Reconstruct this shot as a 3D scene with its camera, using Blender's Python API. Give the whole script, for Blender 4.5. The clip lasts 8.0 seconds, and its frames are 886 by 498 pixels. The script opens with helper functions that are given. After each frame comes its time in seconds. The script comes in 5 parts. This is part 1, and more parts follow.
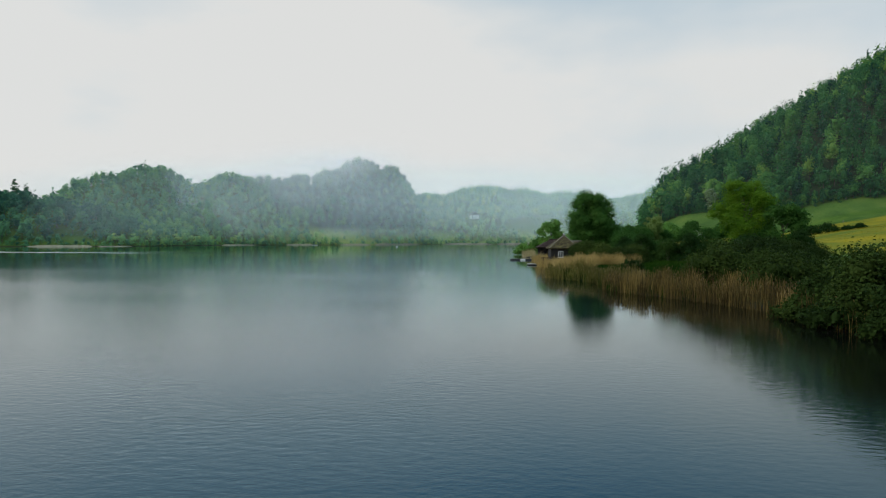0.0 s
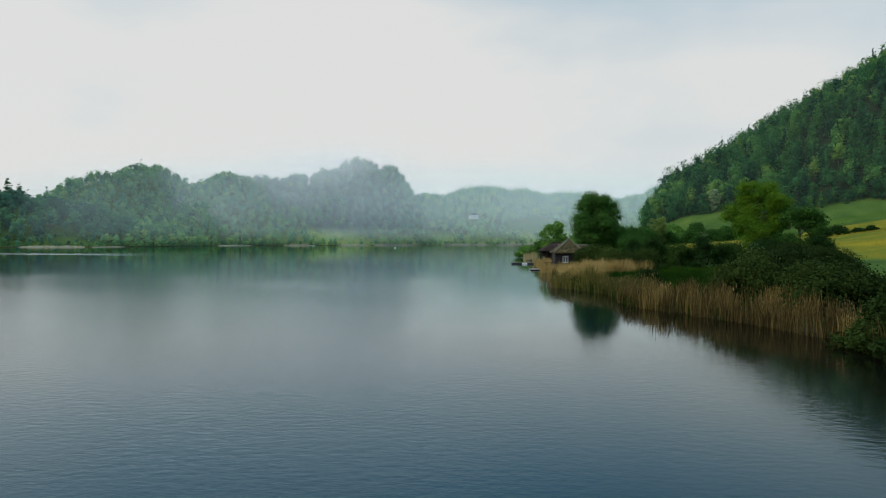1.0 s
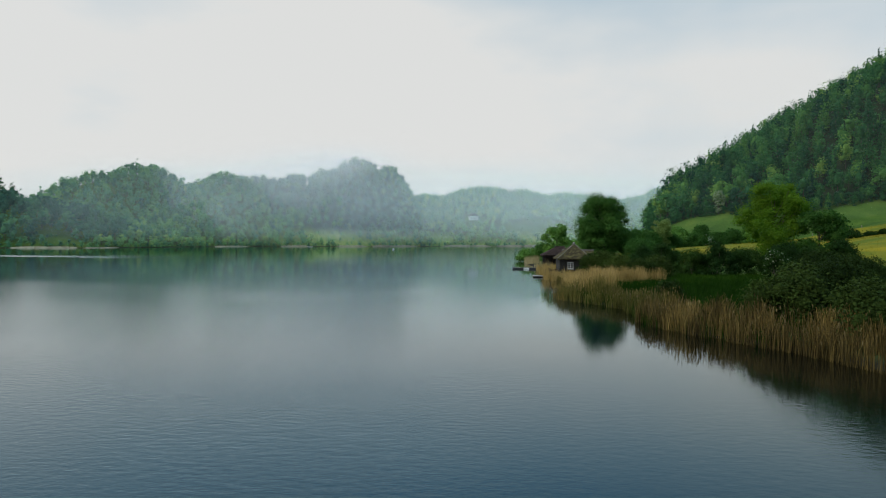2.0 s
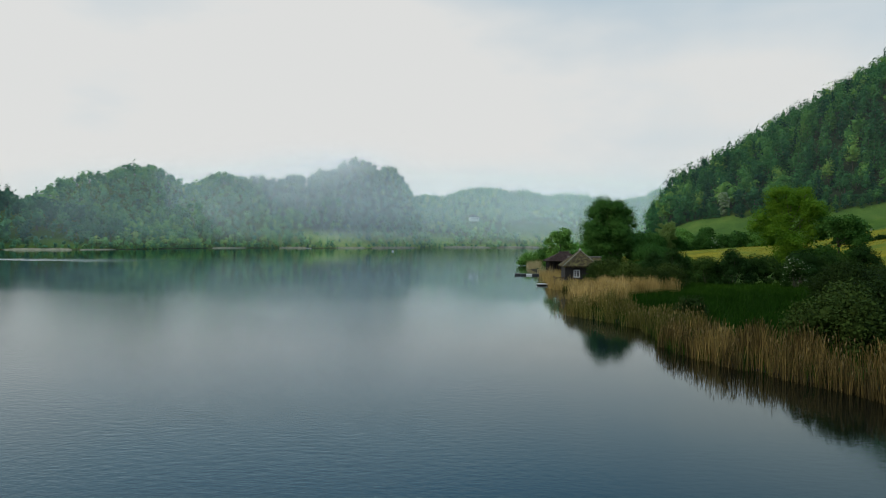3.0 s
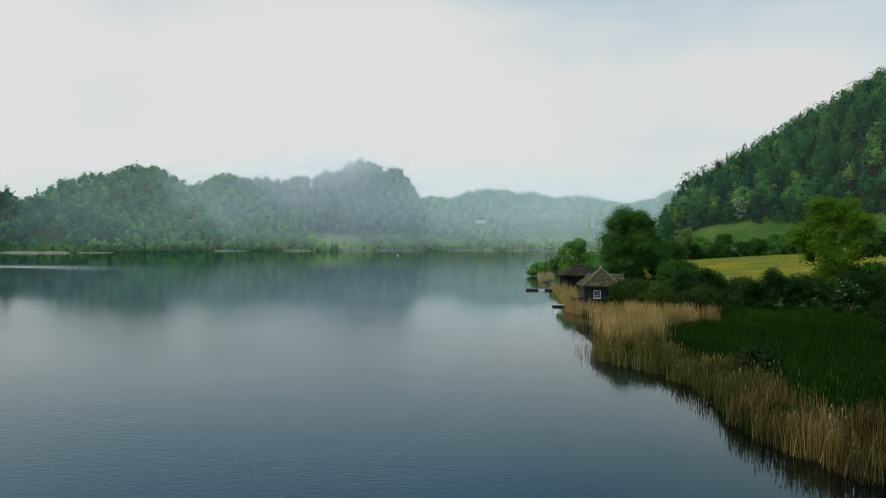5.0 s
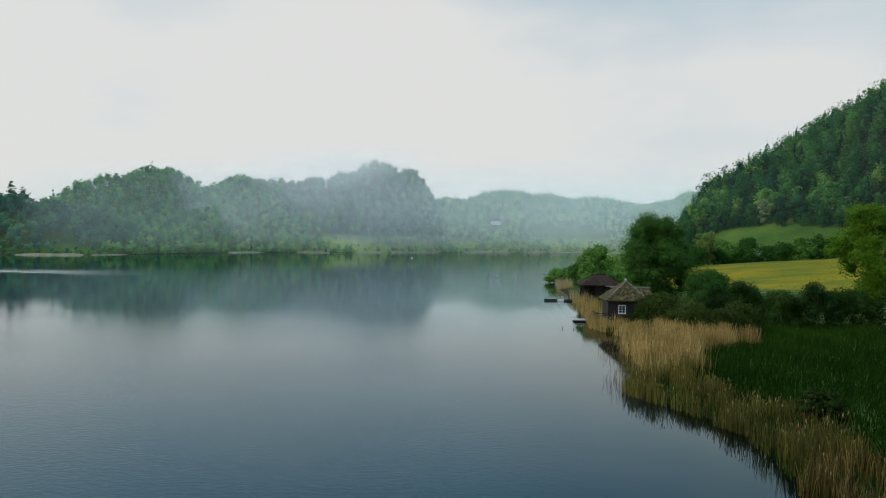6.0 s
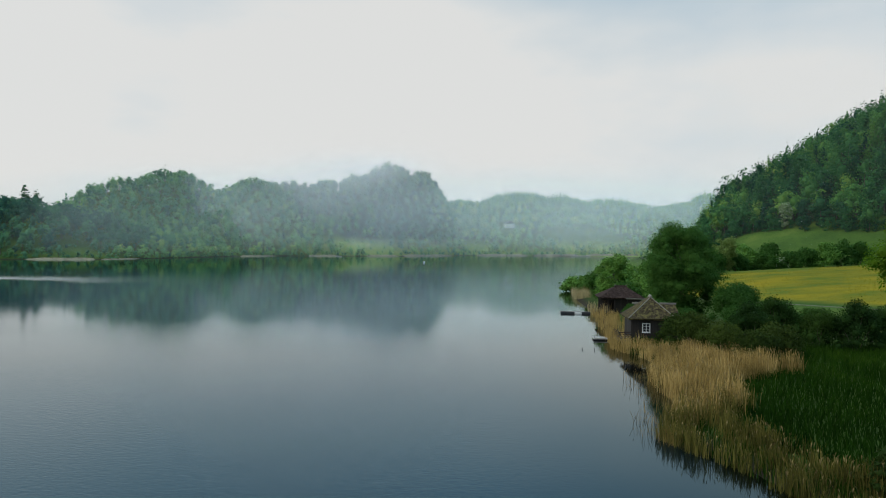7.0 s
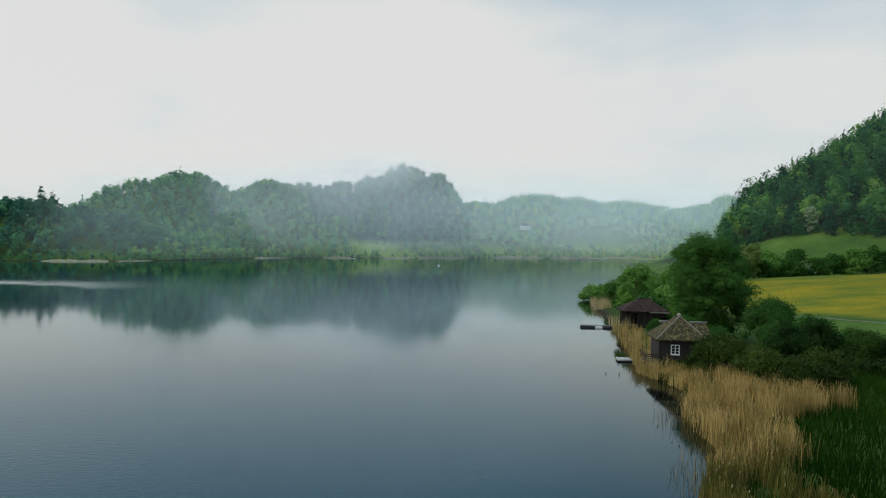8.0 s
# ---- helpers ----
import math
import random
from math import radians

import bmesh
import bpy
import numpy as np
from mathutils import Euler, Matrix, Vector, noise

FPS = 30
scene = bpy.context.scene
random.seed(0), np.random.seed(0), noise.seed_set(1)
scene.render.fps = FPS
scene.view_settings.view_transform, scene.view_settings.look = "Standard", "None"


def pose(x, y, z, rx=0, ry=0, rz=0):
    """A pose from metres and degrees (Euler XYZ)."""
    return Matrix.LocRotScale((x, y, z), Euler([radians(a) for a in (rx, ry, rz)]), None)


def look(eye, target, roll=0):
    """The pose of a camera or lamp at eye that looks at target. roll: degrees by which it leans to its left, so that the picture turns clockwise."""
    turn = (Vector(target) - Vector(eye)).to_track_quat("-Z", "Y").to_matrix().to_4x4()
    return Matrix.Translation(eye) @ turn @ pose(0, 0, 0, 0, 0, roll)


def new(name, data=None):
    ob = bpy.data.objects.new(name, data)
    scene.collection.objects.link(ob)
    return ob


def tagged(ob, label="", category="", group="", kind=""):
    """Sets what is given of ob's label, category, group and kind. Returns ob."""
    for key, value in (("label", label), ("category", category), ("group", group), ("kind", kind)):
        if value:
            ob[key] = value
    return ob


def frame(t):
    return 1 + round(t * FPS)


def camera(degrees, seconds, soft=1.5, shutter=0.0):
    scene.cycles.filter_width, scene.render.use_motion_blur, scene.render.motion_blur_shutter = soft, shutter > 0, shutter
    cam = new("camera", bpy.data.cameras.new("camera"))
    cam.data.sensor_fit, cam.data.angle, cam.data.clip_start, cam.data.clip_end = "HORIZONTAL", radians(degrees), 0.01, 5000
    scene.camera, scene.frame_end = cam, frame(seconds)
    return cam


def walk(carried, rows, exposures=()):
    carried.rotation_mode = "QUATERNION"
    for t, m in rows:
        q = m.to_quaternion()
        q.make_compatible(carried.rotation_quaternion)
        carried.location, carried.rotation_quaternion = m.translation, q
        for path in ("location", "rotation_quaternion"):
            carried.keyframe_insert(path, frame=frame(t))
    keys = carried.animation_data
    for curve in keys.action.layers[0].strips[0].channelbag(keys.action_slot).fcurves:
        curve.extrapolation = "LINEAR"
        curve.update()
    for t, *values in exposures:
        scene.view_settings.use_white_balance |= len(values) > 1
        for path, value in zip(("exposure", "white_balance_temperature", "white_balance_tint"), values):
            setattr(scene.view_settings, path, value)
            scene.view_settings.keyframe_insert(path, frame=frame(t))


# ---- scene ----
cam = camera(68.0, 8.0, soft=1.0)
PATH = [
    (0, (0.352, 13.295, 5.999), (0.284, 15.293, 5.973), 0.2),
    (0.5, (0.312, 17.638, 6.395), (0.247, 19.637, 6.37), 0.3),
    (1, (0.374, 21.993, 6.859), (0.308, 23.991, 6.833), 0.3),
    (1.5, (0.588, 26.582, 7.267), (0.523, 28.58, 7.242), 0.4),
    (3, (0.621, 38.387, 8.964), (0.555, 40.385, 8.941), 0.5),
    (3.5, (0.589, 41.354, 9.591), (0.521, 43.353, 9.57), 0.5),
    (4, (0.479, 45.106, 10.272), (0.411, 47.105, 10.25), 0.5),
    (4.5, (0.503, 48.538, 10.951), (0.431, 50.537, 10.93), 0.6),
    (6, (0.393, 59.477, 13.521), (0.261, 61.472, 13.5), 0.8),
    (6.5, (0.467, 63.247, 14.372), (0.315, 65.241, 14.354), 0.8),
    (7, (0.283, 66.495, 15.331), (0.111, 68.488, 15.315), 0.8),
    (7.5, (0.153, 69.91, 16.276), (-0.041, 71.901, 16.262), 0.9),
    (8, (0.09, 73.523, 17.27), (-0.129, 75.511, 17.255), 1.0),
]
walk(cam, [(t, look(eye, target, roll)) for t, eye, target, roll in PATH])

# ---- sky, sun and exposure ----
SUN_EL, SUN_ROT = radians(38), radians(255)
world = bpy.data.worlds.new("world")
scene.world = world
world.use_nodes = True
wt = world.node_tree
wt.nodes.clear()


def wnode(kind, **values):
    n = wt.nodes.new(kind)
    for k, v in values.items():
        n.inputs[k.replace("_", " ")].default_value = v
    return n


sky = wt.nodes.new("ShaderNodeTexSky")
sky.sky_type = "NISHITA"
sky.sun_disc = False
sky.sun_elevation, sky.sun_rotation = SUN_EL, SUN_ROT
sky_bg = wnode("ShaderNodeBackground", Strength=0.10)
cloud_bg = wnode("ShaderNodeBackground", Strength=1.0)
coords = wt.nodes.new("ShaderNodeTexCoord")
stretch = wt.nodes.new("ShaderNodeMapping")
stretch.inputs["Scale"].default_value = (1.0, 1.0, 2.6)
big = wnode("ShaderNodeTexNoise", Scale=1.7, Detail=5.0, Roughness=0.5)
cloud_col = wt.nodes.new("ShaderNodeValToRGB")
cloud_col.color_ramp.elements[0].position, cloud_col.color_ramp.elements[0].color = 0.1, (0.3, 0.5, 0.66, 1)
cloud_col.color_ramp.elements[1].position, cloud_col.color_ramp.elements[1].color = 0.58, (0.745, 0.75, 0.735, 1)
hazy = cloud_col.color_ramp.elements.new(0.3)
hazy.color = (0.57, 0.69, 0.745, 1)
thin = wt.nodes.new("ShaderNodeValToRGB")
thin.color_ramp.elements[0].position, thin.color_ramp.elements[0].color = 0.30, (0.72, 0.72, 0.72, 1)
thin.color_ramp.elements[1].position, thin.color_ramp.elements[1].color = 0.56, (0.96, 0.96, 0.96, 1)
sky_mix = wt.nodes.new("ShaderNodeMixShader")
sky_out = wt.nodes.new("ShaderNodeOutputWorld")
wt.links.new(coords.outputs["Generated"], stretch.inputs["Vector"])
wt.links.new(stretch.outputs["Vector"], big.inputs["Vector"])
split = wt.nodes.new("ShaderNodeSeparateXYZ")
wt.links.new(coords.outputs["Generated"], split.inputs[0])
high = wnode("ShaderNodeMapRange", From_Min=0.0, From_Max=0.9, To_Min=-0.10, To_Max=0.13)
wt.links.new(split.outputs["Z"], high.inputs["Value"])
side = wnode("ShaderNodeMapRange", From_Min=-0.2, From_Max=0.7, To_Min=0.0, To_Max=0.2)
wt.links.new(split.outputs["X"], side.inputs["Value"])
less = wt.nodes.new("ShaderNodeMath")
less.operation = "SUBTRACT"
wt.links.new(big.outputs["Fac"], less.inputs[0])
wt.links.new(high.outputs[0], less.inputs[1])
less_too = wt.nodes.new("ShaderNodeMath")
less_too.operation = "SUBTRACT"
wt.links.new(less.outputs[0], less_too.inputs[0])
wt.links.new(side.outputs[0], less_too.inputs[1])
# the cloud thins out to blue overhead
gap = wnode("ShaderNodeMapRange", From_Min=0.3, From_Max=0.46, To_Min=0.0, To_Max=0.5)
wt.links.new(split.outputs["Z"], gap.inputs["Value"])
open_sky = wt.nodes.new("ShaderNodeMath")
open_sky.operation = "SUBTRACT"
wt.links.new(less_too.outputs[0], open_sky.inputs[0])
gap_side = wnode("ShaderNodeMapRange", From_Min=-0.4, From_Max=0.3, To_Min=0.25, To_Max=1.0)
wt.links.new(split.outputs["X"], gap_side.inputs["Value"])
gap_mul = wt.nodes.new("ShaderNodeMath")
gap_mul.operation = "MULTIPLY"
wt.links.new(gap.outputs[0], gap_mul.inputs[0])
wt.links.new(gap_side.outputs[0], gap_mul.inputs[1])
wt.links.new(gap_mul.outputs[0], open_sky.inputs[1])
wt.links.new(open_sky.outputs[0], thin.inputs["Fac"])
wt.links.new(open_sky.outputs[0], cloud_col.inputs["Fac"])
wt.links.new(cloud_col.outputs["Color"], cloud_bg.inputs["Color"])
glow = wnode("ShaderNodeMapRange", From_Min=0.6, From_Max=0.97, To_Min=1.0, To_Max=2.6)
wt.links.new(split.outputs["Z"], glow.inputs["Value"])
wt.links.new(glow.outputs[0], cloud_bg.inputs["Strength"])
wt.links.new(sky.outputs["Color"], sky_bg.inputs["Color"])
wt.links.new(thin.outputs["Color"], sky_mix.inputs["Fac"])
wt.links.new(sky_bg.outputs[0], sky_mix.inputs[1])
wt.links.new(cloud_bg.outputs[0], sky_mix.inputs[2])
wt.links.new(sky_mix.outputs[0], sky_out.inputs["Surface"])

sun_data = bpy.data.lights.new("sun", "SUN")
sun_data.energy, sun_data.angle, sun_data.color = 1.4, radians(25), (1.0, 0.96, 0.9)
sun = new("sun", sun_data)
to_sun = Vector((math.sin(SUN_ROT) * math.cos(SUN_EL), math.cos(SUN_ROT) * math.cos(SUN_EL), math.sin(SUN_EL)))
sun.matrix_world = look(to_sun * 500, (0, 0, 0))


# ---- materials ----
def material(name):
    m = bpy.data.materials.new(name)
    m.use_nodes = True
    m.node_tree.nodes.clear()
    return m, m.node_tree


def node(nt, kind, inputs=None, **props):
    n = nt.nodes.new(kind)
    for k, v in props.items():
        if k == "operation":
            n.operation = v
        elif k == "blend":
            n.blend_type = v
        elif k == "data_type":
            n.data_type = v
        elif k == "attribute":
            n.attribute_name = v
    for k, v in (inputs or {}).items():
        if hasattr(v, "is_linked") or isinstance(v, bpy.types.NodeSocket):
            nt.links.new(v, n.inputs[k])
        else:
            n.inputs[k].default_value = v
    return n


def ramp(nt, fac, stops):
    r = nt.nodes.new("ShaderNodeValToRGB")
    e = r.color_ramp.elements
    while len(e) < len(stops):
        e.new(0.5)
    for el, (p, c) in zip(e, stops):
        el.position, el.color = p, (*c, 1)
    nt.links.new(fac, r.inputs["Fac"])
    return r.outputs["Color"]


def mixed(nt, fac, a, b, blend="MIX"):
    n = nt.nodes.new("ShaderNodeMix")
    n.data_type, n.blend_type = "RGBA", blend
    for sock, v in ((n.inputs["Factor"], fac), (n.inputs[6], a), (n.inputs[7], b)):
        if isinstance(v, bpy.types.NodeSocket):
            nt.links.new(v, sock)
        else:
            sock.default_value = v if isinstance(v, float) else (*v, 1)
    return n.outputs[2]


def position(nt):
    return nt.nodes.new("ShaderNodeNewGeometry").outputs["Position"]


def noise_fac(nt, scale, detail=3.0, rough=0.55, vec=None):
    n = node(nt, "ShaderNodeTexNoise", {"Vector": vec or position(nt), "Scale": scale, "Detail": detail, "Roughness": rough})
    return n.outputs["Fac"]


def finish(nt, shader):
    nt.links.new(shader, nt.nodes.new("ShaderNodeOutputMaterial").inputs["Surface"])


def leaf_material(name, stops, translucency=0.25, rough=0.6, wet=0.1, each=0.34):
    """Leaves: a tone for each plant, a shade for each leaf, patches of age over the crown."""
    m, nt = material(name)
    tone = node(nt, "ShaderNodeAttribute", attribute="tone").outputs["Fac"]
    island = nt.nodes.new("ShaderNodeNewGeometry").outputs["Random Per Island"]
    patch = noise_fac(nt, 0.35, 2.0)
    a = node(nt, "ShaderNodeMath", {0: island, 1: each}, operation="MULTIPLY").outputs[0]
    b = node(nt, "ShaderNodeMath", {0: patch, 1: 0.4, 2: a}, operation="MULTIPLY_ADD").outputs[0]
    c = node(nt, "ShaderNodeMath", {0: tone, 1: 0.55, 2: b}, operation="MULTIPLY_ADD").outputs[0]
    d = node(nt, "ShaderNodeMath", {0: c, 1: 0.16 + (each - 0.34) / 2}, operation="SUBTRACT").outputs[0]
    col = ramp(nt, d, stops)
    p = node(nt, "ShaderNodeBsdfPrincipled", {"Base Color": col, "Roughness": rough, "Specular IOR Level": wet})
    t = node(nt, "ShaderNodeBsdfTranslucent", {"Color": col})
    mix = node(nt, "ShaderNodeMixShader", {"Fac": translucency, 1: p.outputs[0], 2: t.outputs[0]})
    finish(nt, mix.outputs[0])
    return m


def plain_material(name, dark, light, scale, rough=0.8, bump=0.3, metal=0.0, fine=8.0):
    m, nt = material(name)
    f = noise_fac(nt, scale, 4.0)
    g = noise_fac(nt, scale * fine, 3.0)
    mixf = node(nt, "ShaderNodeMath", {0: f, 1: g}, operation="MULTIPLY").outputs[0]
    col = ramp(nt, mixf, [(0.1, dark), (0.42, light)])
    bmp = node(nt, "ShaderNodeBump", {"Strength": bump, "Distance": 0.03, "Height": g})
    p = node(nt, "ShaderNodeBsdfPrincipled", {"Base Color": col, "Roughness": rough, "Metallic": metal, "Normal": bmp.outputs[0]})
    finish(nt, p.outputs[0])
    return m


def roof_material(name, dark, mid, moss):
    """Old roofing: a shade for each piece, dark rot in between, pale moss and lichen in patches."""
    m, nt = material(name)
    piece = nt.nodes.new("ShaderNodeNewGeometry").outputs["Random Per Island"]
    fine = noise_fac(nt, 5.0, 5.0, 0.7)
    f = node(nt, "ShaderNodeMath", {0: piece, 1: 0.22, 2: fine}, operation="MULTIPLY_ADD").outputs[0]
    base = ramp(nt, f, [(0.42, dark), (0.68, mid)])
    spot = ramp(nt, noise_fac(nt, 2.3, 5.0, 0.7), [(0.47, (0, 0, 0)), (0.64, (1, 1, 1))])
    col = mixed(nt, spot, base, moss)
    bmp = node(nt, "ShaderNodeBump", {"Strength": 0.7, "Distance": 0.05, "Height": fine})
    p = node(nt, "ShaderNodeBsdfPrincipled", {"Base Color": col, "Roughness": 0.95, "Specular IOR Level": 0.2, "Normal": bmp.outputs[0]})
    finish(nt, p.outputs[0])
    return m


def wood_material(name, dark, light, rough=0.8):
    """Weathered boards: grain along the height, a shade for each board."""
    m, nt = material(name)
    mp = node(nt, "ShaderNodeMapping", {"Vector": position(nt), "Scale": (18.0, 18.0, 1.2)})
    grain = noise_fac(nt, 1.0, 4.0, 0.6, mp.outputs[0])
    rnd = nt.nodes.new("ShaderNodeObjectInfo").outputs["Random"]
    f = node(nt, "ShaderNodeMath", {0: rnd, 1: 0.35, 2: grain}, operation="MULTIPLY_ADD").outputs[0]
    col = ramp(nt, f, [(0.3, dark), (0.95, light)])
    bmp = node(nt, "ShaderNodeBump", {"Strength": 0.4, "Distance": 0.01, "Height": grain})
    p = node(nt, "ShaderNodeBsdfPrincipled", {"Base Color": col, "Roughness": rough, "Normal": bmp.outputs[0]})
    finish(nt, p.outputs[0])
    return m


def water_material():
    """Lake water: small ripples on the open near water, calm in the lee of the far hills, ruffled in a few wind lanes."""
    m, nt = material("lake_water")
    pos = position(nt)
    xyz = node(nt, "ShaderNodeSeparateXYZ", {0: pos})
    px, py = xyz.outputs["X"], xyz.outputs["Y"]

    def mul(a, b):
        return node(nt, "ShaderNodeMath", {0: a, 1: b}, operation="MULTIPLY").outputs[0]

    def add(a, b):
        return node(nt, "ShaderNodeMath", {0: a, 1: b}, operation="ADD").outputs[0]

    def top(a, b):
        return node(nt, "ShaderNodeMath", {0: a, 1: b}, operation="MAXIMUM").outputs[0]

    def between(v, lo, hi, a, b):
        return node(nt, "ShaderNodeMapRange", {"Value": v, "From Min": lo, "From Max": hi, "To Min": a, "To Max": b}).outputs[0]

    swell = node(nt, "ShaderNodeMapping", {"Vector": pos, "Rotation": (0, 0, 0.5), "Scale": (0.8, 1.5, 1.0)})
    fine = noise_fac(nt, 2.3, 3.0, 0.6, swell.outputs[0])
    cross = node(nt, "ShaderNodeMapping", {"Vector": pos, "Rotation": (0, 0, -0.4), "Scale": (0.8, 1.5, 1.0)})
    fine = add(mul(fine, 0.75), mul(noise_fac(nt, 1.6, 2.0, 0.5, cross.outputs[0]), 0.4))
    gust = noise_fac(nt, 0.018, 2.0, 0.5, node(nt, "ShaderNodeMapping", {"Vector": pos, "Scale": (0.6, 1.6, 1.0)}).outputs[0])
    wander = between(noise_fac(nt, 0.02, 3.0, 0.6), 0.3, 0.7, -18.0, 18.0)
    yy = add(py, wander)
    # open near water, sheltered beside the bank
    near = mul(between(yy, 105.0, 200.0, 1.0, 0.0), top(between(px, -7.0, 10.0, 1.0, 0.1), between(yy, 62.0, 84.0, 0.36, 0.0)))
    near = mul(near, between(gust, 0.36, 0.64, 0.55, 1.0))
    # wind lanes out on the lake
    wisp = noise_fac(nt, 1.0, 4.0, 0.6, node(nt, "ShaderNodeMapping", {"Vector": pos, "Rotation": (0, 0, -0.05), "Scale": (0.006, 0.06, 1.0)}).outputs[0])
    wisp = between(wisp, 0.4, 0.58, 0.0, 1.0)
    ylane = add(py, between(noise_fac(nt, 0.03, 4.0, 0.65), 0.3, 0.7, -9.0, 9.0))
    lane_a = mul(mul(between(ylane, 284.0, 294.0, 0.0, 1.0), between(ylane, 300.0, 330.0, 1.0, 0.0)), between(px, -185.0, -95.0, 1.0, 0.0))
    lane_b = mul(mul(between(py, 590.0, 602.0, 0.0, 1.0), between(py, 615.0, 640.0, 1.0, 0.0)), 0.7)
    # lane_c is a wedge, its edge set along the camera's line of sight
    slant = add(px, mul(py, 0.075))
    lane_c = mul(mul(between(yy, 190.0, 300.0, 0.0, 1.0), between(slant, -9.0, 9.0, 0.0, 1.0)), between(wisp, 0.0, 1.0, 0.65, 1.0))
    lanes = top(top(mul(lane_a, 2.0), mul(lane_c, 0.5)), mul(wisp, lane_b))
    amp = add(add(near, mul(lanes, 0.42)), between(px, -7.0, 14.0, 0.13, 0.05))
    bmp = node(nt, "ShaderNodeBump", {"Strength": 0.36, "Distance": 0.06, "Height": mul(fine, amp)})
    rough = add(mul(lanes, 0.09), between(near, 0.1, 1.0, 0.05, 0.15))
    # blue of the reflected sky, put into the open water's own colour
    open_blue = ramp(nt, noise_fac(nt, 0.03, 2.0), [(0.3, (0.001, 0.02, 0.038)), (0.7, (0.002, 0.024, 0.045))])
    # the bank's dark reflection is painted into the water colour towards the shore
    bank_dark = between(px, 0.0, 17.0, 0.0, 1.0)
    body_col = mixed(nt, bank_dark, open_blue, (0.003, 0.003, 0.0022))
    body = node(nt, "ShaderNodeBsdfDiffuse", {"Color": body_col})
    fres = node(nt, "ShaderNodeFresnel", {"IOR": 1.5, "Normal": bmp.outputs[0]})
    tint = ramp(nt, fres.outputs[0], [(0.1, (0.45, 0.76, 0.89)), (0.42, (0.94, 1.0, 0.99))])
    gloss = node(nt, "ShaderNodeBsdfGlossy", {"Color": tint, "Roughness": rough, "Normal": bmp.outputs[0]})
    finish(nt, node(nt, "ShaderNodeMixShader", {"Fac": fres.outputs[0], 1: body.outputs[0], 2: gloss.outputs[0]}).outputs[0])
    return m


def ground_material():
    m, nt = material("grassy_ground")
    pos = position(nt)
    f = noise_fac(nt, 0.05, 4.0, 0.6)
    g = noise_fac(nt, 1.3, 4.0, 0.65)
    grass = ramp(nt, f, [(0.3, (0.042, 0.09, 0.012)), (0.55, (0.075, 0.135, 0.018)), (0.75, (0.125, 0.175, 0.027))])
    grass = mixed(nt, 0.5, grass, ramp(nt, g, [(0.3, (0.25, 0.3, 0.25)), (0.7, (1, 1, 1))]), "MULTIPLY")
    xyz = node(nt, "ShaderNodeSeparateXYZ", {0: pos})
    z = xyz.outputs["Z"]
    inx = node(nt, "ShaderNodeMapRange", {"Value": xyz.outputs["X"], "From Min": 52.0, "From Max": 62.0}).outputs[0]
    skew = node(nt, "ShaderNodeMath", {0: xyz.outputs["X"], 1: 1.6, 2: xyz.outputs["Y"]}, operation="MULTIPLY_ADD").outputs[0]
    iny = node(nt, "ShaderNodeMapRange", {"Value": skew, "From Min": 353.0, "From Max": 368.0}).outputs[0]
    outy = node(nt, "ShaderNodeMapRange", {"Value": xyz.outputs["Y"], "From Min": 352.0, "From Max": 366.0, "To Min": 1.0, "To Max": 0.0}).outputs[0]
    field = node(nt, "ShaderNodeMath", {0: inx, 1: iny}, operation="MULTIPLY").outputs[0]
    field = node(nt, "ShaderNodeMath", {0: field, 1: outy}, operation="MULTIPLY").outputs[0]
    bloom = noise_fac(nt, 0.03, 5.0, 0.65, node(nt, "ShaderNodeMapping", {"Vector": pos, "Rotation": (0, 0, 0.4), "Scale": (1.6, 2.2, 1.0)}).outputs[0])
    bloom = ramp(nt, bloom, [(0.36, (0.09, 0.13, 0.012)), (0.5, (0.18, 0.165, 0.010)), (0.66, (0.27, 0.21, 0.008))])
    grass = mixed(nt, field, grass, bloom)
    across = node(nt, "ShaderNodeMapRange", {"Value": xyz.outputs["Y"], "From Min": 770.0, "From Max": 790.0}).outputs[0]
    low = node(nt, "ShaderNodeMapRange", {"Value": z, "From Min": 14.0, "From Max": 24.0, "To Min": 1.0, "To Max": 0.0}).outputs[0]
    across = node(nt, "ShaderNodeMath", {0: across, 1: low}, operation="MULTIPLY").outputs[0]
    grass = mixed(nt, across, grass, ramp(nt, noise_fac(nt, 0.14, 5.0, 0.7), [(0.3, (0.13, 0.2, 0.04)), (0.55, (0.22, 0.28, 0.07)), (0.75, (0.32, 0.3, 0.13))]))
    lean = node(nt, "ShaderNodeMath", {0: xyz.outputs["X"], 1: 0.56, 2: xyz.outputs["Y"]}, operation="MULTIPLY_ADD").outputs[0]
    wood = node(nt, "ShaderNodeMapRange", {"Value": lean, "From Min": 573.0, "From Max": 581.0}).outputs[0]
    wood_x = node(nt, "ShaderNodeMapRange", {"Value": xyz.outputs["X"], "From Min": 114.0, "From Max": 122.0}).outputs[0]
    wood_y = node(nt, "ShaderNodeMapRange", {"Value": xyz.outputs["Y"], "From Min": 660.0, "From Max": 680.0, "To Min": 1.0, "To Max": 0.0}).outputs[0]
    wood = node(nt, "ShaderNodeMath", {0: wood, 1: wood_x}, operation="MULTIPLY").outputs[0]
    wood = node(nt, "ShaderNodeMath", {0: wood, 1: wood_y}, operation="MULTIPLY").outputs[0]
    grass = mixed(nt, wood, grass, ramp(nt, g, [(0.3, (0.012, 0.02, 0.008)), (0.7, (0.026, 0.042, 0.015))]))
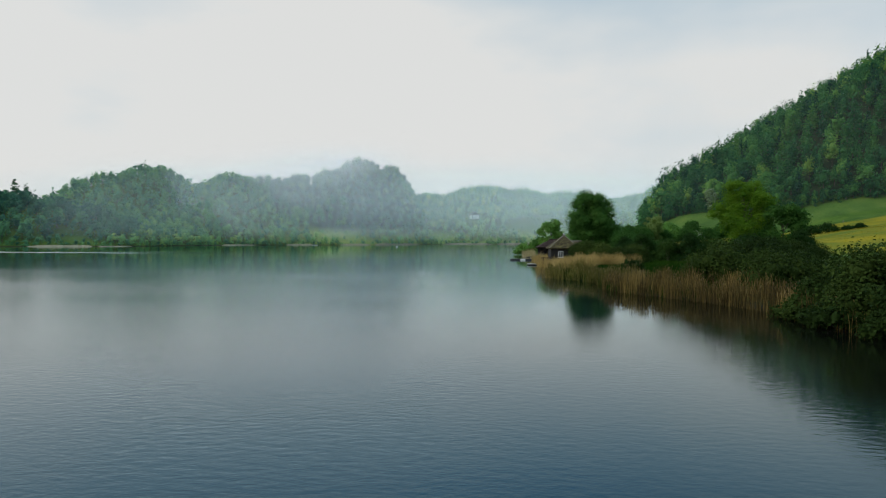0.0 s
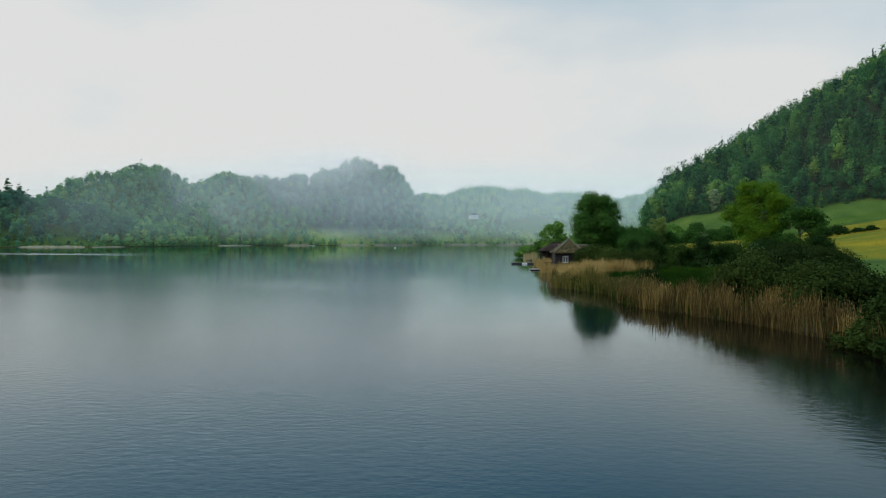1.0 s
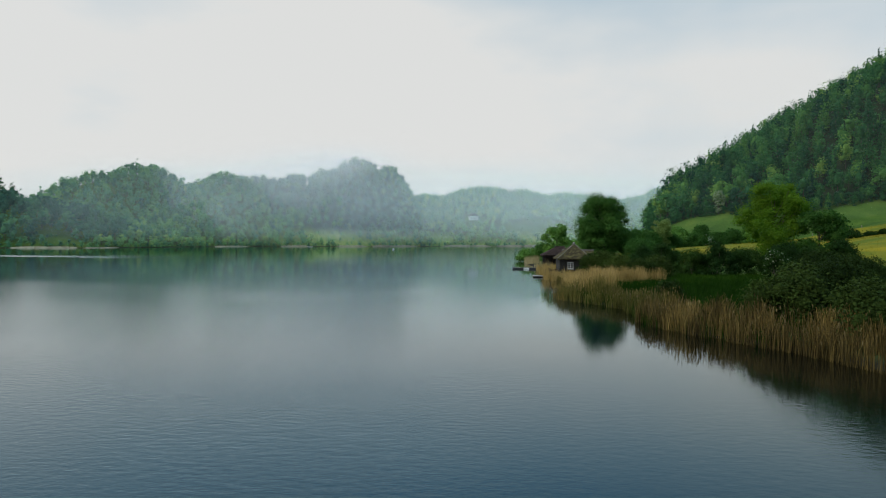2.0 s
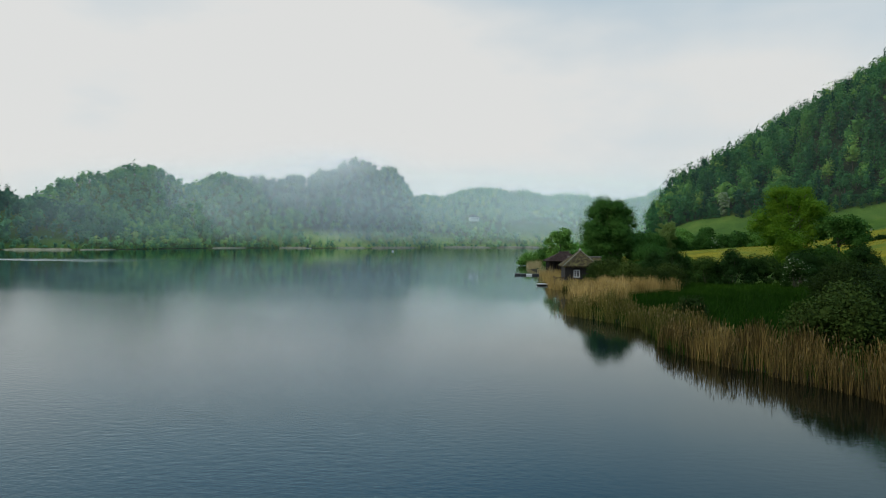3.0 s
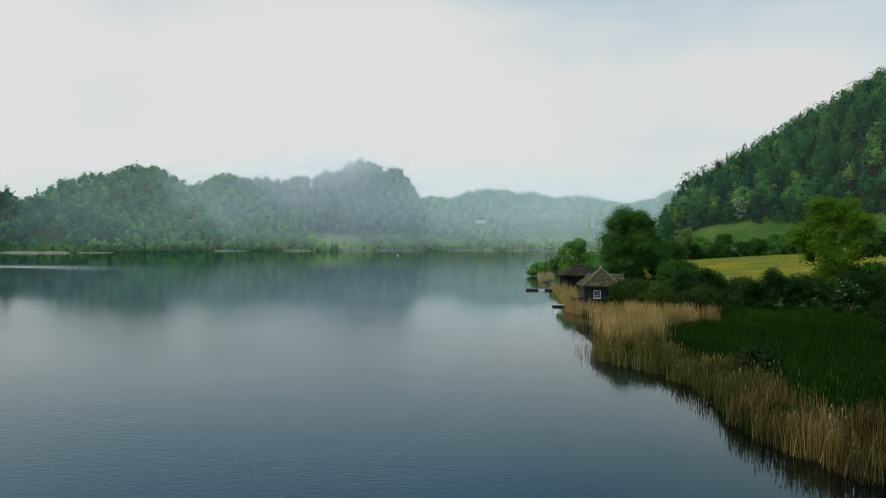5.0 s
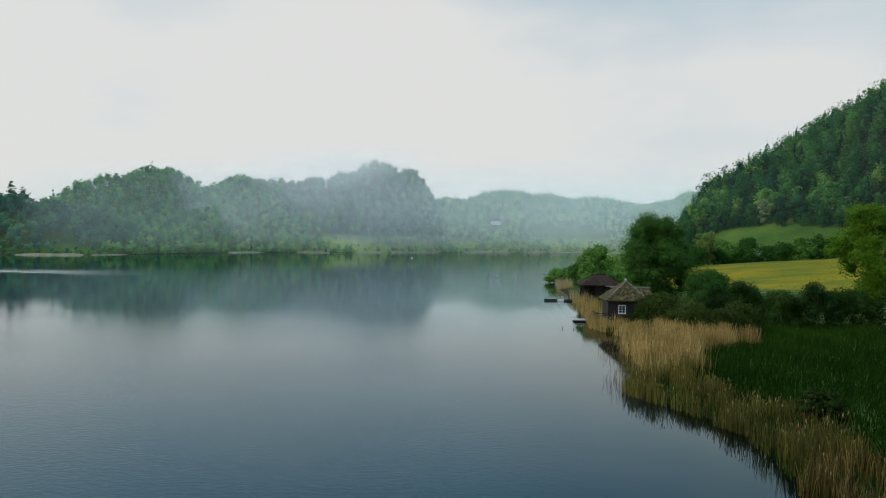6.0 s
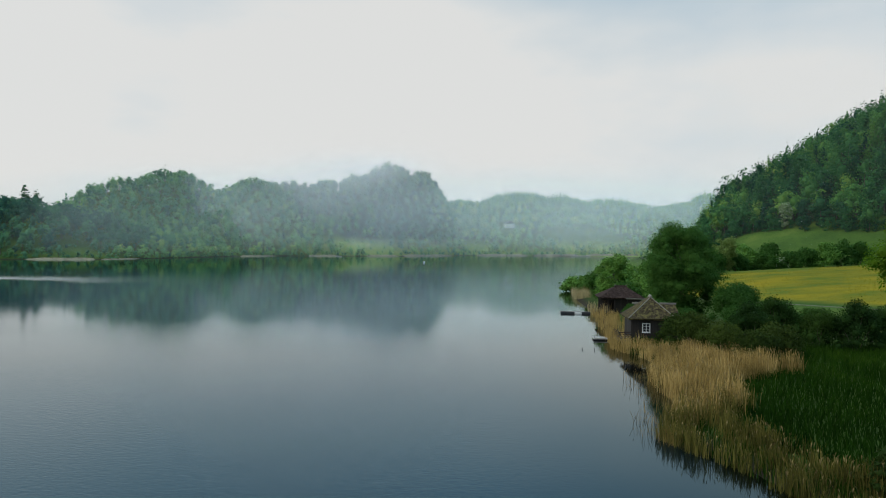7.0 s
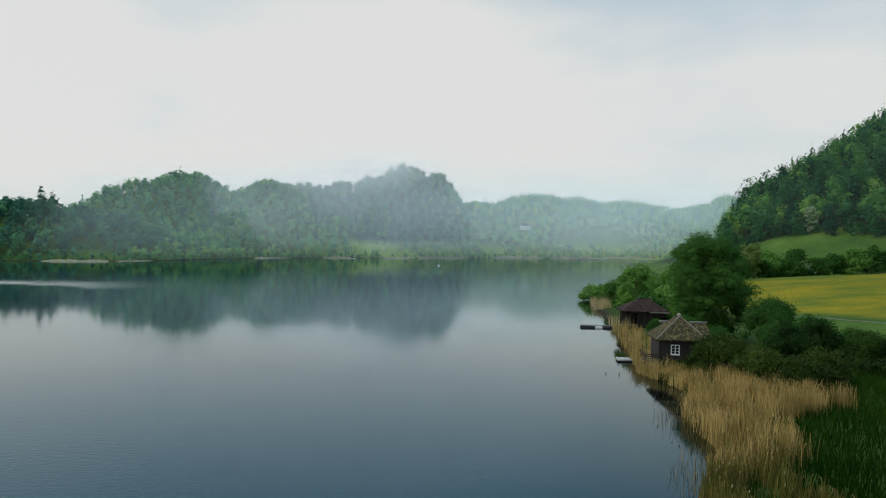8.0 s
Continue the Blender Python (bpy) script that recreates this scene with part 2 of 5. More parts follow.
    wet = node(nt, "ShaderNodeMapRange", {"Value": z, "From Min": 0.15, "From Max": 0.7})
    mud = ramp(nt, g, [(0.3, (0.016, 0.013, 0.008)), (0.7, (0.045, 0.037, 0.022))])
    col = mixed(nt, wet.outputs[0], mud, grass)
    bmp = node(nt, "ShaderNodeBump", {"Strength": 0.6, "Distance": 0.15, "Height": g})
    p = node(nt, "ShaderNodeBsdfPrincipled", {"Base Color": col, "Roughness": 0.9, "Specular IOR Level": 0.1, "Normal": bmp.outputs[0]})
    finish(nt, p.outputs[0])
    return m


WATER = water_material()
GROUND = ground_material()
# distance haze is put into these leaf colours: paler and bluer
LEAF_WOOD_HAZED = leaf_material("woodland_leaves_hazed", [(0.0, (0.03, 0.115, 0.085)), (0.4, (0.1, 0.28, 0.125)), (0.75, (0.22, 0.44, 0.13)), (1.0, (0.38, 0.52, 0.14))], 0.4, each=0.13)
LEAF_HILL = leaf_material("hillside_leaves", [(0.0, (0.011, 0.055, 0.032)), (0.4, (0.038, 0.145, 0.044)), (0.8, (0.11, 0.265, 0.053)), (1.0, (0.22, 0.35, 0.065))], 0.4, each=0.18)
LEAF_BUSH = leaf_material("willow_leaves", [(0.0, (0.008, 0.0175, 0.0044)), (0.5, (0.022, 0.042, 0.0085)), (1.0, (0.058, 0.088, 0.017))], wet=0.03, each=0.16)
LEAF_DARK = leaf_material("hedge_leaves", [(0.0, (0.007, 0.022, 0.0065)), (0.5, (0.022, 0.054, 0.011)), (1.0, (0.062, 0.114, 0.02))], wet=0.03, each=0.16)
LEAF_ALDER = leaf_material("alder_leaves", [(0.0, (0.021, 0.066, 0.015)), (0.5, (0.057, 0.142, 0.026)), (1.0, (0.125, 0.235, 0.042))], 0.45, wet=0.05, each=0.26)
LEAF_MAPLE = leaf_material("maple_leaves", [(0.0, (0.032, 0.085, 0.007)), (0.45, (0.095, 0.2, 0.012)), (1.0, (0.19, 0.31, 0.019))], 0.45)
LEAF_OLIVE = leaf_material("young_leaves", [(0.0, (0.096, 0.16, 0.0385)), (0.5, (0.184, 0.27, 0.0715)), (1.0, (0.264, 0.35, 0.11))], 0.4)
LEAF_FRESH = leaf_material("fresh_leaves", [(0.0, (0.048, 0.126, 0.0198)), (0.5, (0.108, 0.238, 0.0396)), (1.0, (0.192, 0.336, 0.066))])
BLOSSOM = leaf_material("white_blossom", [(0.0, (0.2, 0.3, 0.14)), (0.5, (0.45, 0.52, 0.34)), (1.0, (0.75, 0.77, 0.64))])
SEDGE = leaf_material("sedge_blades", [(0.0, (0.006, 0.022, 0.0024)), (0.45, (0.0155, 0.048, 0.0038)), (1.0, (0.055, 0.115, 0.01))], wet=0.03, each=0.2)
REED = leaf_material("dry_reed", [(0.0, (0.05, 0.036, 0.012)), (0.4, (0.25, 0.17, 0.05)), (0.75, (0.53, 0.37, 0.13)), (1.0, (0.66, 0.49, 0.23))], 0.2)
STRAW = leaf_material("bleached_straw", [(0.0, (0.297, 0.242, 0.115)), (1.0, (0.615, 0.514, 0.274))], 0.2)
PLUME = leaf_material("reed_plume", [(0.0, (0.112, 0.0795, 0.0327)), (0.6, (0.281, 0.206, 0.0842)), (1.0, (0.449, 0.346, 0.168))], 0.2)
FLOWER = leaf_material("buttercup_petals", [(0.0, (0.207, 0.16, 0.00765)), (1.0, (0.345, 0.253, 0.00918))])
MEADOW = leaf_material("meadow_blades", [(0.0, (0.145, 0.132, 0.0102)), (0.5, (0.183, 0.153, 0.0102)), (1.0, (0.221, 0.178, 0.0102))])
BARK = plain_material("bark", (0.03, 0.025, 0.018), (0.14, 0.115, 0.085), 2.0)
BIRCH = plain_material("pale_bark", (0.16, 0.15, 0.13), (0.55, 0.53, 0.48), 1.2)
PLANK = wood_material("tarred_boards", (0.005, 0.004, 0.0035), (0.026, 0.02, 0.016))
GREY_WOOD = wood_material("weathered_wood", (0.07, 0.062, 0.05), (0.25, 0.228, 0.19))
THATCH = roof_material("mossy_shingles", (0.012, 0.009, 0.005), (0.07, 0.052, 0.03), (0.17, 0.145, 0.05))
RED_TILE = roof_material("old_brown_tiles", (0.01, 0.006, 0.005), (0.042, 0.025, 0.02), (0.085, 0.055, 0.045))
PALE_WOOD = wood_material("bleached_wood", (0.2, 0.19, 0.17), (0.5, 0.48, 0.44))
PATH_DIRT = plain_material("trodden_gravel", (0.05, 0.06, 0.025), (0.15, 0.15, 0.085), 0.8)
YOUNG_REED = leaf_material("young_reed", [(0.0, (0.038, 0.038, 0.0085)), (0.5, (0.125, 0.113, 0.025)), (1.0, (0.25, 0.2, 0.052))], 0.2)
WHITE = plain_material("white_paint", (0.62, 0.62, 0.6), (0.82, 0.82, 0.8), 3.0, 0.5, 0.1)
BLACK = plain_material("black_float", (0.012, 0.012, 0.014), (0.04, 0.04, 0.045), 3.0, 0.5, 0.1)
SAND = plain_material("shore_gravel", (0.12, 0.105, 0.06), (0.36, 0.31, 0.2), 0.3)
DARK_GLASS, _nt = material("window_glass")
finish(_nt, node(_nt, "ShaderNodeBsdfPrincipled", {"Base Color": (0.02, 0.024, 0.026, 1), "Roughness": 0.06, "IOR": 1.5}).outputs[0])



def haze_cloud_material(col):
    """See-through sheet for distance haze and low cloud: the share that it hides is kept on the mesh, broken up by
    wisps.
    """
    m, nt = material("haze_cloud_sheet")
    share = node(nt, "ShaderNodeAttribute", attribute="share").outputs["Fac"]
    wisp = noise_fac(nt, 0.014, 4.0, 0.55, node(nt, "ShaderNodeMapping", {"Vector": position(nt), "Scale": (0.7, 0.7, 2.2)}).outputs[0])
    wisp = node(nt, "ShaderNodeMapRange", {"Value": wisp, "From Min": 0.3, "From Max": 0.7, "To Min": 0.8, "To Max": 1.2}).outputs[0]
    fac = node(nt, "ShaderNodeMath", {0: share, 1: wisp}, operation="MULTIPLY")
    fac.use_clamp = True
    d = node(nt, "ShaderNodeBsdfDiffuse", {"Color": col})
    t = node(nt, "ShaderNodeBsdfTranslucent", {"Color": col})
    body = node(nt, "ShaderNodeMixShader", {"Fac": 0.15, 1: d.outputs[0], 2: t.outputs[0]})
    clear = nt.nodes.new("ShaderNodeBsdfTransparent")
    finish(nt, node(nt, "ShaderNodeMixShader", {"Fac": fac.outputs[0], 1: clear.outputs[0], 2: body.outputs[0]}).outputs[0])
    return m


HAZE = haze_cloud_material((0.84, 0.95, 0.92, 1))
CLOUD = haze_cloud_material((0.95, 0.95, 0.94, 1))


# ---- building helpers ----
def flat_mesh(name, verts, faces, mats, mat_index=None, tone=None):
    """A mesh from arrays: faces all of one size."""
    verts, faces = np.asarray(verts, np.float32), np.asarray(faces, np.int32)
    me = bpy.data.meshes.new(name)
    me.vertices.add(len(verts))
    me.vertices.foreach_set("co", verts.ravel())
    k = faces.shape[1]
    me.loops.add(faces.size)
    me.loops.foreach_set("vertex_index", faces.ravel())
    me.polygons.add(len(faces))
    me.polygons.foreach_set("loop_start", np.arange(len(faces), dtype=np.int32) * k)
    for m in mats:
        me.materials.append(m)
    if mat_index is not None:
        me.polygons.foreach_set("material_index", np.asarray(mat_index, np.int32))
    if tone is not None:
        at = me.attributes.new("tone", "FLOAT", "POINT")
        at.data.foreach_set("value", np.asarray(tone, np.float32))
    me.update(calc_edges=True)
    return me


def part(name, bm, mat, parent, label=""):
    me = bpy.data.meshes.new(name)
    bm.to_mesh(me)
    bm.free()
    me.materials.append(mat)
    ob = new(name, me)
    ob.parent = parent
    return tagged(ob, label)


def thing(name, m, label, category, group="", kind=""):
    ob = new(name)
    ob.empty_display_size = 0.2
    ob.matrix_world = m
    return tagged(ob, label, category, group, kind)


def box_into(bm, x0, x1, y0, y1, z0, z1, bevel=0.0):
    made = bmesh.ops.create_cube(bm, size=1.0)["verts"]
    bmesh.ops.scale(bm, vec=(x1 - x0, y1 - y0, z1 - z0), verts=made)
    bmesh.ops.translate(bm, vec=((x0 + x1) / 2, (y0 + y1) / 2, (z0 + z1) / 2), verts=made)
    if bevel:
        edges = list({e for v in made for e in v.link_edges})
        bmesh.ops.bevel(bm, geom=edges, offset=bevel, segments=1, affect="EDGES")
    return bm


def box(x0, x1, y0, y1, z0, z1, bevel=0.0):
    return box_into(bmesh.new(), x0, x1, y0, y1, z0, z1, bevel)


def tube_into(bm, points, radii, sides=7):
    """A tapered limb along the points."""
    rings = []
    for i, (p, r) in enumerate(zip(points, radii)):
        p = Vector(p)
        d = (Vector(points[min(i + 1, len(points) - 1)]) - Vector(points[max(i - 1, 0)])).normalized()
        a = d.orthogonal().normalized()
        b = d.cross(a)
        rings.append([bm.verts.new(p + (a * math.cos(2 * math.pi * k / sides) + b * math.sin(2 * math.pi * k / sides)) * r) for k in range(sides)])
    for lo, hi in zip(rings, rings[1:]):
        for k in range(sides):
            bm.faces.new((lo[k], lo[(k + 1) % sides], hi[(k + 1) % sides], hi[k]))
    bm.faces.new(rings[-1])
    return bm


def unit(v):
    return v / np.maximum(np.linalg.norm(v, axis=-1, keepdims=True), 1e-9)


def leaf_cloud(rng, blobs, count, size, fill=0.35, up=0.25, droop=0.0, aspect=1.0):
    """Leaf sprays as small bent quads over and inside round clumps; blobs: rows of x, y, z, radius, flattening."""
    blobs = np.asarray(blobs, float)
    w = blobs[:, 3] ** 2
    pick = rng.choice(len(blobs), count, p=w / w.sum())
    d = unit(rng.normal(size=(count, 3)) + (0, 0, up))
    r = blobs[pick, 3] * np.where(rng.random(count) < fill, rng.uniform(0.3, 0.85, count), rng.uniform(0.72, 1.0, count) + np.minimum(rng.exponential(0.15, count), 0.6))
    c = blobs[pick, :3] + d * r[:, None] * np.stack([np.ones(count), np.ones(count), blobs[pick, 4]], -1)
    n = unit(d * 0.7 + rng.normal(size=(count, 3)) * 0.6 + (0, 0, 0.35))
    a = unit(np.cross(n, rng.normal(size=(count, 3))))
    b = np.cross(n, a)
    b[:, 2] -= droop
    s = size * rng.uniform(0.55, 1.35, count)[:, None]
    lift = n * s * 0.25
    v = np.stack([c - a * s * 0.5 * aspect, c - b * s * 0.5 + lift, c + a * s * 0.5 * aspect, c + b * s * 0.5 + lift * rng.uniform(-1, 1, (count, 1))], 1)
    return v.reshape(-1, 3), np.arange(count * 4).reshape(-1, 4)


def inner_mass(rng, blobs, k=0.55):
    """A lumpy inner body for each clump, to close the crown against the light; as quads."""
    vs, fs, off = [], [], 0
    seg, rows = 7, 5
    th = np.arange(seg) * 2 * np.pi / seg
    for x, y, z, r, flat in blobs:
        ring = []
        for j in range(rows):
            ph = np.pi * (j + 0.02) / (rows - 1 + 0.04) - np.pi / 2
            rr = r * k * rng.uniform(0.8, 1.12, seg)
            ring.append(np.stack([x + rr * np.cos(ph) * np.cos(th), y + rr * np.cos(ph) * np.sin(th), z + rr * flat * np.sin(ph) + 0 * th], -1))
        vs.append(np.concatenate(ring))
        for j in range(rows - 1):
            for s in range(seg):
                fs.append((off + j * seg + s, off + j * seg + (s + 1) % seg, off + (j + 1) * seg + (s + 1) % seg, off + (j + 1) * seg + s))
        off += rows * seg
    return np.concatenate(vs), np.array(fs)


def crown_mesh(name, rng, blobs, count, size, mat, tone=0.5, extra=None, **kw):
    v1, f1 = leaf_cloud(rng, blobs, count, size, **kw)
    v2, f2 = inner_mass(rng, blobs)
    mats, idx = [mat], np.zeros(len(f1) + len(f2), int)
    v, f = np.concatenate([v1, v2]), np.concatenate([f1, f2 + len(v1)])
    if extra:
        emat, ecount, esize = extra
        v3, f3 = leaf_cloud(rng, blobs, ecount, esize, fill=0.0, up=0.6)
        f, v = np.concatenate([f, f3 + len(v)]), np.concatenate([v, v3])
        mats.append(emat)
        idx = np.concatenate([idx, np.ones(len(f3), int)])
    return flat_mesh(name, v, f, mats, idx, np.full(len(v), tone))

# ---- lake shore and relief ----
SHORE = np.array([
    (60, -330), (52, -120), (40, 10), (29, 45), (26, 60), (26.5, 70), (25, 78), (20.5, 86), (18, 93), (19, 101), (19.5, 107), (17, 113.5), (13.8, 120.7),
    (15.6, 124.5), (17.9, 129), (18.3, 134), (17.8, 139), (18.3, 143), (21.6, 149.5), (20.9, 157), (18.0, 165.5), (19, 178), (21.2, 208), (22, 251), (24.3, 292), (34, 314),
    (60, 370), (100, 480), (120, 600), (160, 800), (212, 960), (200, 1010), (116, 1003), (40, 975), (-30, 938), (-114, 825), (-228, 742), (-254, 690),
    (-275, 600), (-296, 528), (-345, 505), (-430, 430), (-520, 300), (-560, 0), (-420, -330), (-100, -420)], float)


def shore_distance(p):
    """Metres from the water's edge, negative over the lake."""
    best, inside = np.full(len(p), 1e9), np.zeros(len(p), bool)
    for a, b in zip(SHORE, np.roll(SHORE, -1, 0)):
        ab, ap = b - a, p - a
        t = np.clip((ap @ ab) / (ab @ ab), 0, 1)
        best = np.minimum(best, np.hypot(*(ap - t[:, None] * ab).T))
        cross = ((a[1] > p[:, 1]) != (b[1] > p[:, 1])) & (p[:, 0] < (b[0] - a[0]) * (p[:, 1] - a[1]) / (b[1] - a[1] + 1e-12) + a[0])
        inside ^= cross
    return np.where(inside, -best, best)


def step(a, b, x):
    t = np.clip((x - a) / (b - a), 0, 1)
    return t * t * (3 - 2 * t)


def waves(x, y, size, seed):
    """Smooth uneven relief between -1 and 1."""
    r = np.random.default_rng(seed)
    out = 0
    for k in range(6):
        an, ph, sc = r.uniform(0, 6.3), r.uniform(0, 6.3), size * r.uniform(0.6, 1.6)
        out = out + np.sin((x * math.cos(an) + y * math.sin(an)) * 6.28 / sc + ph)
    return out / 6


# knolls across the lake: x, y, height, half widths
KNOLLS = [(-392, 830, 73, 48, 110), (-420, 778, 62, 36, 90), (-455, 700, 20, 70, 80), (-460, 600, 34, 120, 80), (-112, 1015, 84, 36, 110), (-284, 948, 64, 50, 100), (100, 1235, 70, 80, 140), (-318, 900, 72, 62, 110), (-245, 1000, 75, 66, 110), (-205, 1006, 85, 46, 110), (-160, 1015, 106, 62, 120),
          (30, 1230, 80, 110, 150), (185, 1240, 71, 130, 150), (330, 1250, 66, 150, 160), (-60, 1200, 70, 100, 140), (-580, 800, 22, 120, 200), (560, 1300, 48, 220, 220), (-850, 1000, 40, 300, 300)]


def relief(x, y):
    x, y = np.asarray(x, float), np.asarray(y, float)
    p = np.stack([x.ravel(), y.ravel()], -1)
    d = shore_distance(p).reshape(x.shape)
    land = np.clip(d, 0, None)
    z = np.where(d < 0, np.maximum(d * 0.25, -5.0), 0.0) + 0.55 * step(0, 4, land)
    # meadow and hill beside the lake
    east = step(-40, 40, x) * (1 - step(640, 960, y) * 0.85)
    dip = 1 - 0.5 * np.exp(-(((y - 402) / 26) ** 2)) * (1 - step(190, 230, x))
    rise = 0.11 * np.clip(x - 60, 0, 330) * step(110, 240, y) * dip + 0.57 * np.clip(x - 105, 0, 420) * 0.82 * step(0.27 * (y - 73), 0.27 * (y - 73) + 38, x) * step(400, 560, y + 0.12 * (x - 170)) * (1 - step(610, 690, y) * (1 - step(230, 300, x)))
    z = z + rise * east
    # knolls across the lake
    far = np.zeros_like(z)
    for kx, ky, h, sx, sy in KNOLLS:
        far = np.maximum(far, h * np.exp(-(((x - kx) / sx) ** 2 + ((y - ky) / sy) ** 2) / 1.6)) + 0.06 * h * np.exp(-(((x - kx) / (2 * sx)) ** 2 + ((y - ky) / (2 * sy)) ** 2))
    z = z + far * step(0, 70, land) * np.where(x > 90, step(650, 1000, y), 1.0)
    z = z + step(20, 120, land) * (waves(x, y, 130, 3) * 3.0 + waves(x, y, 45, 4) * 1.0) + step(1400, 2200, np.hypot(x, y)) * (40 + 25 * waves(x, y, 900, 5))
    return z


def spread(parts_):
    return np.unique(np.concatenate([np.arange(a, b, s) for a, b, s in parts_]).round(2))


gx = spread([(-4600, -800, 190), (-800, 0, 14), (0, 110, 2.0), (110, 420, 8), (420, 800, 25), (800, 4601, 190)])
gy = spread([(-4600, -400, 210), (-400, 30, 22), (30, 320, 2.5), (320, 620, 8), (620, 1400, 16), (1400, 4601, 160)])
GX, GY = np.meshgrid(gx, gy)
GZ = relief(GX, GY)
nx, ny = len(gx), len(gy)
q = np.arange(nx * ny).reshape(ny, nx)
gfaces = np.stack([q[:-1, :-1], q[:-1, 1:], q[1:, 1:], q[1:, :-1]], -1).reshape(-1, 4)
ground_me = flat_mesh("ground", np.stack([GX, GY, GZ], -1).reshape(-1, 3), gfaces, [GROUND])
ground_me.polygons.foreach_set("use_smooth", np.ones(len(gfaces), bool))
tagged(new("ground", ground_me), "green grassy valley ground rising into hills", "ground", kind="structure")


def ground_z(x, y):
    return float(relief(np.array([x]), np.array([y]))[0])


wx, wy = np.linspace(-620, 280, 46), np.linspace(-460, 1060, 77)
WX, WY = np.meshgrid(wx, wy)
q = np.arange(WX.size).reshape(WX.shape)
water_me = flat_mesh("lake_water", np.stack([WX, WY, 0 * WX], -1).reshape(-1, 3), np.stack([q[:-1, :-1], q[:-1, 1:], q[1:, 1:], q[1:, :-1]], -1).reshape(-1, 4), [WATER])
tagged(new("water", water_me), "calm grey-blue lake with faint ripples", "lake", kind="structure")


# ---- woods on the hills ----
def tree_kind(rng, conifer, count, size, foot=0.2):
    """A forest tree of height 1 as leaf quads, inner body and trunk."""
    if conifer:
        blobs = [(0, 0, z, 0.17 * (1.02 - z) + 0.006, 0.45) for z in np.linspace(0.14, 0.985, 15)]
        v1, f1 = leaf_cloud(rng, blobs, count, size, fill=0.45, up=-0.1, droop=0.4)
    else:
        n = rng.integers(8, 13)
        blobs = [(0, 0, 0.55, 0.19, 1.5)]
        for _ in range(n):
            an, h = rng.uniform(0, 6.28), rng.uniform(foot, 0.86)
            rad = rng.uniform(0.06, 0.2) * (1.25 - h * 0.7)
            blobs.append((rad * math.cos(an), rad * math.sin(an), h, rng.uniform(0.1, 0.17), 0.9))
        v1, f1 = leaf_cloud(rng, blobs, count, size, fill=0.12, up=0.35)
    v2, f2 = inner_mass(rng, blobs if conifer else blobs[:4], 0.62)
    if conifer:
        v2, f2 = inner_mass(rng, [(0, 0, z, 0.10 * (1.0 - z), 1.2) for z in (0.25, 0.45, 0.65)], 0.7)
    a = np.arange(5) * 2 * np.pi / 5
    ring = np.stack([np.cos(a), np.sin(a), 0 * a], -1)
    v3 = np.concatenate([ring * 0.014 - (0, 0, 0.03), ring * 0.008 + (0, 0, 0.55)])
    f3 = np.array([(k, (k + 1) % 5, (k + 1) % 5 + 5, k + 5) for k in range(5)])
    v = np.concatenate([v1, v2, v3])
    f = np.concatenate([f1, f2 + len(v1), f3 + len(v1) + len(v2)])
    return v, f, np.concatenate([np.zeros(len(f1) + len(f2), int), np.ones(len(f3), int)])


def plant_wood(name, rng, kinds, xy, heights, which, tones, mats, label, widths=None):
    vs, fs, ms, ts, off = [], [], [], [], 0
    zs = relief(xy[:, 0], xy[:, 1])
    for k, ((x, y), h, w, t) in enumerate(zip(xy, heights, which, tones)):
        v, f, m = kinds[w]
        an = rng.uniform(0, 6.28)
        c, s = math.cos(an), math.sin(an)
        wide = h * rng.uniform(*(widths or (1.0, 1.45)))
        vs.append(np.stack([(v[:, 0] * c - v[:, 1] * s) * wide + x, (v[:, 0] * s + v[:, 1] * c) * wide + y, v[:, 2] * h + zs[k] - 0.3], -1))
        fs.append(f + off)
        ms.append(m)
        ts.append(np.full(len(v), t))
        off += len(v)
    me = flat_mesh(name, np.concatenate(vs), np.concatenate(fs), mats, np.concatenate(ms), np.concatenate(ts))
    return tagged(new(name, me), label, "forest", kind="stuff")


def jittered(rng, x0, x1, y0, y1, s):
    X, Y = np.meshgrid(np.arange(x0, x1, s), np.arange(y0, y1, s))
    return np.stack([X.ravel(), Y.ravel()], -1) + rng.uniform(-0.45, 0.45, (X.size, 2)) * s


def in_sight(xy, tall):
    """Trees whose tops show over the ground from the camera's first and last positions."""
    z = relief(xy[:, 0], xy[:, 1]) + tall
    seen = np.zeros(len(xy), bool)
    for ey, ez in ((13, 6.0), (73, 17.3)):
        clear = np.ones(len(xy), bool)
        for s in np.linspace(0.55, 0.985, 30):
            gz = relief(xy[:, 0] * s, ey + (xy[:, 1] - ey) * s)
            clear &= gz + 5 < ez + (z - ez) * s
        seen |= clear
    return seen


# clearings across the lake: x, y, half widths
CLEARINGS = [(-165, 822, 34, 15), (-120, 838, 26, 9), (-34, 968, 20, 22), (12, 1034, 20, 20), (130, 1045, 52, 20), (80, 1030, 30, 12), (-318, 540, 24, 10)]
rng = np.random.default_rng(11)
far_kinds = [tree_kind(rng, False, 88, 0.084) for _ in range(7)] + [tree_kind(rng, True, 84, 0.074) for _ in range(3)]
xy = jittered(rng, -640, 460, 470, 1330, 9.4)
d = shore_distance(xy)
keep = (d > 3) & ((xy[:, 0] < -150) | (xy[:, 1] > 800)) & (xy[:, 1] > 470 + 0.0 * xy[:, 0])
for cx, cy, sx, sy in CLEARINGS:
    keep &= (((xy[:, 0] - cx) / sx) ** 2 + ((xy[:, 1] - cy) / sy) ** 2) > 1 + 0.35 * waves(xy[:, 0], xy[:, 1], 30, 9)
keep &= ~((xy[:, 0] > 60) & (xy[:, 1] < 1000))
xy = xy[keep]
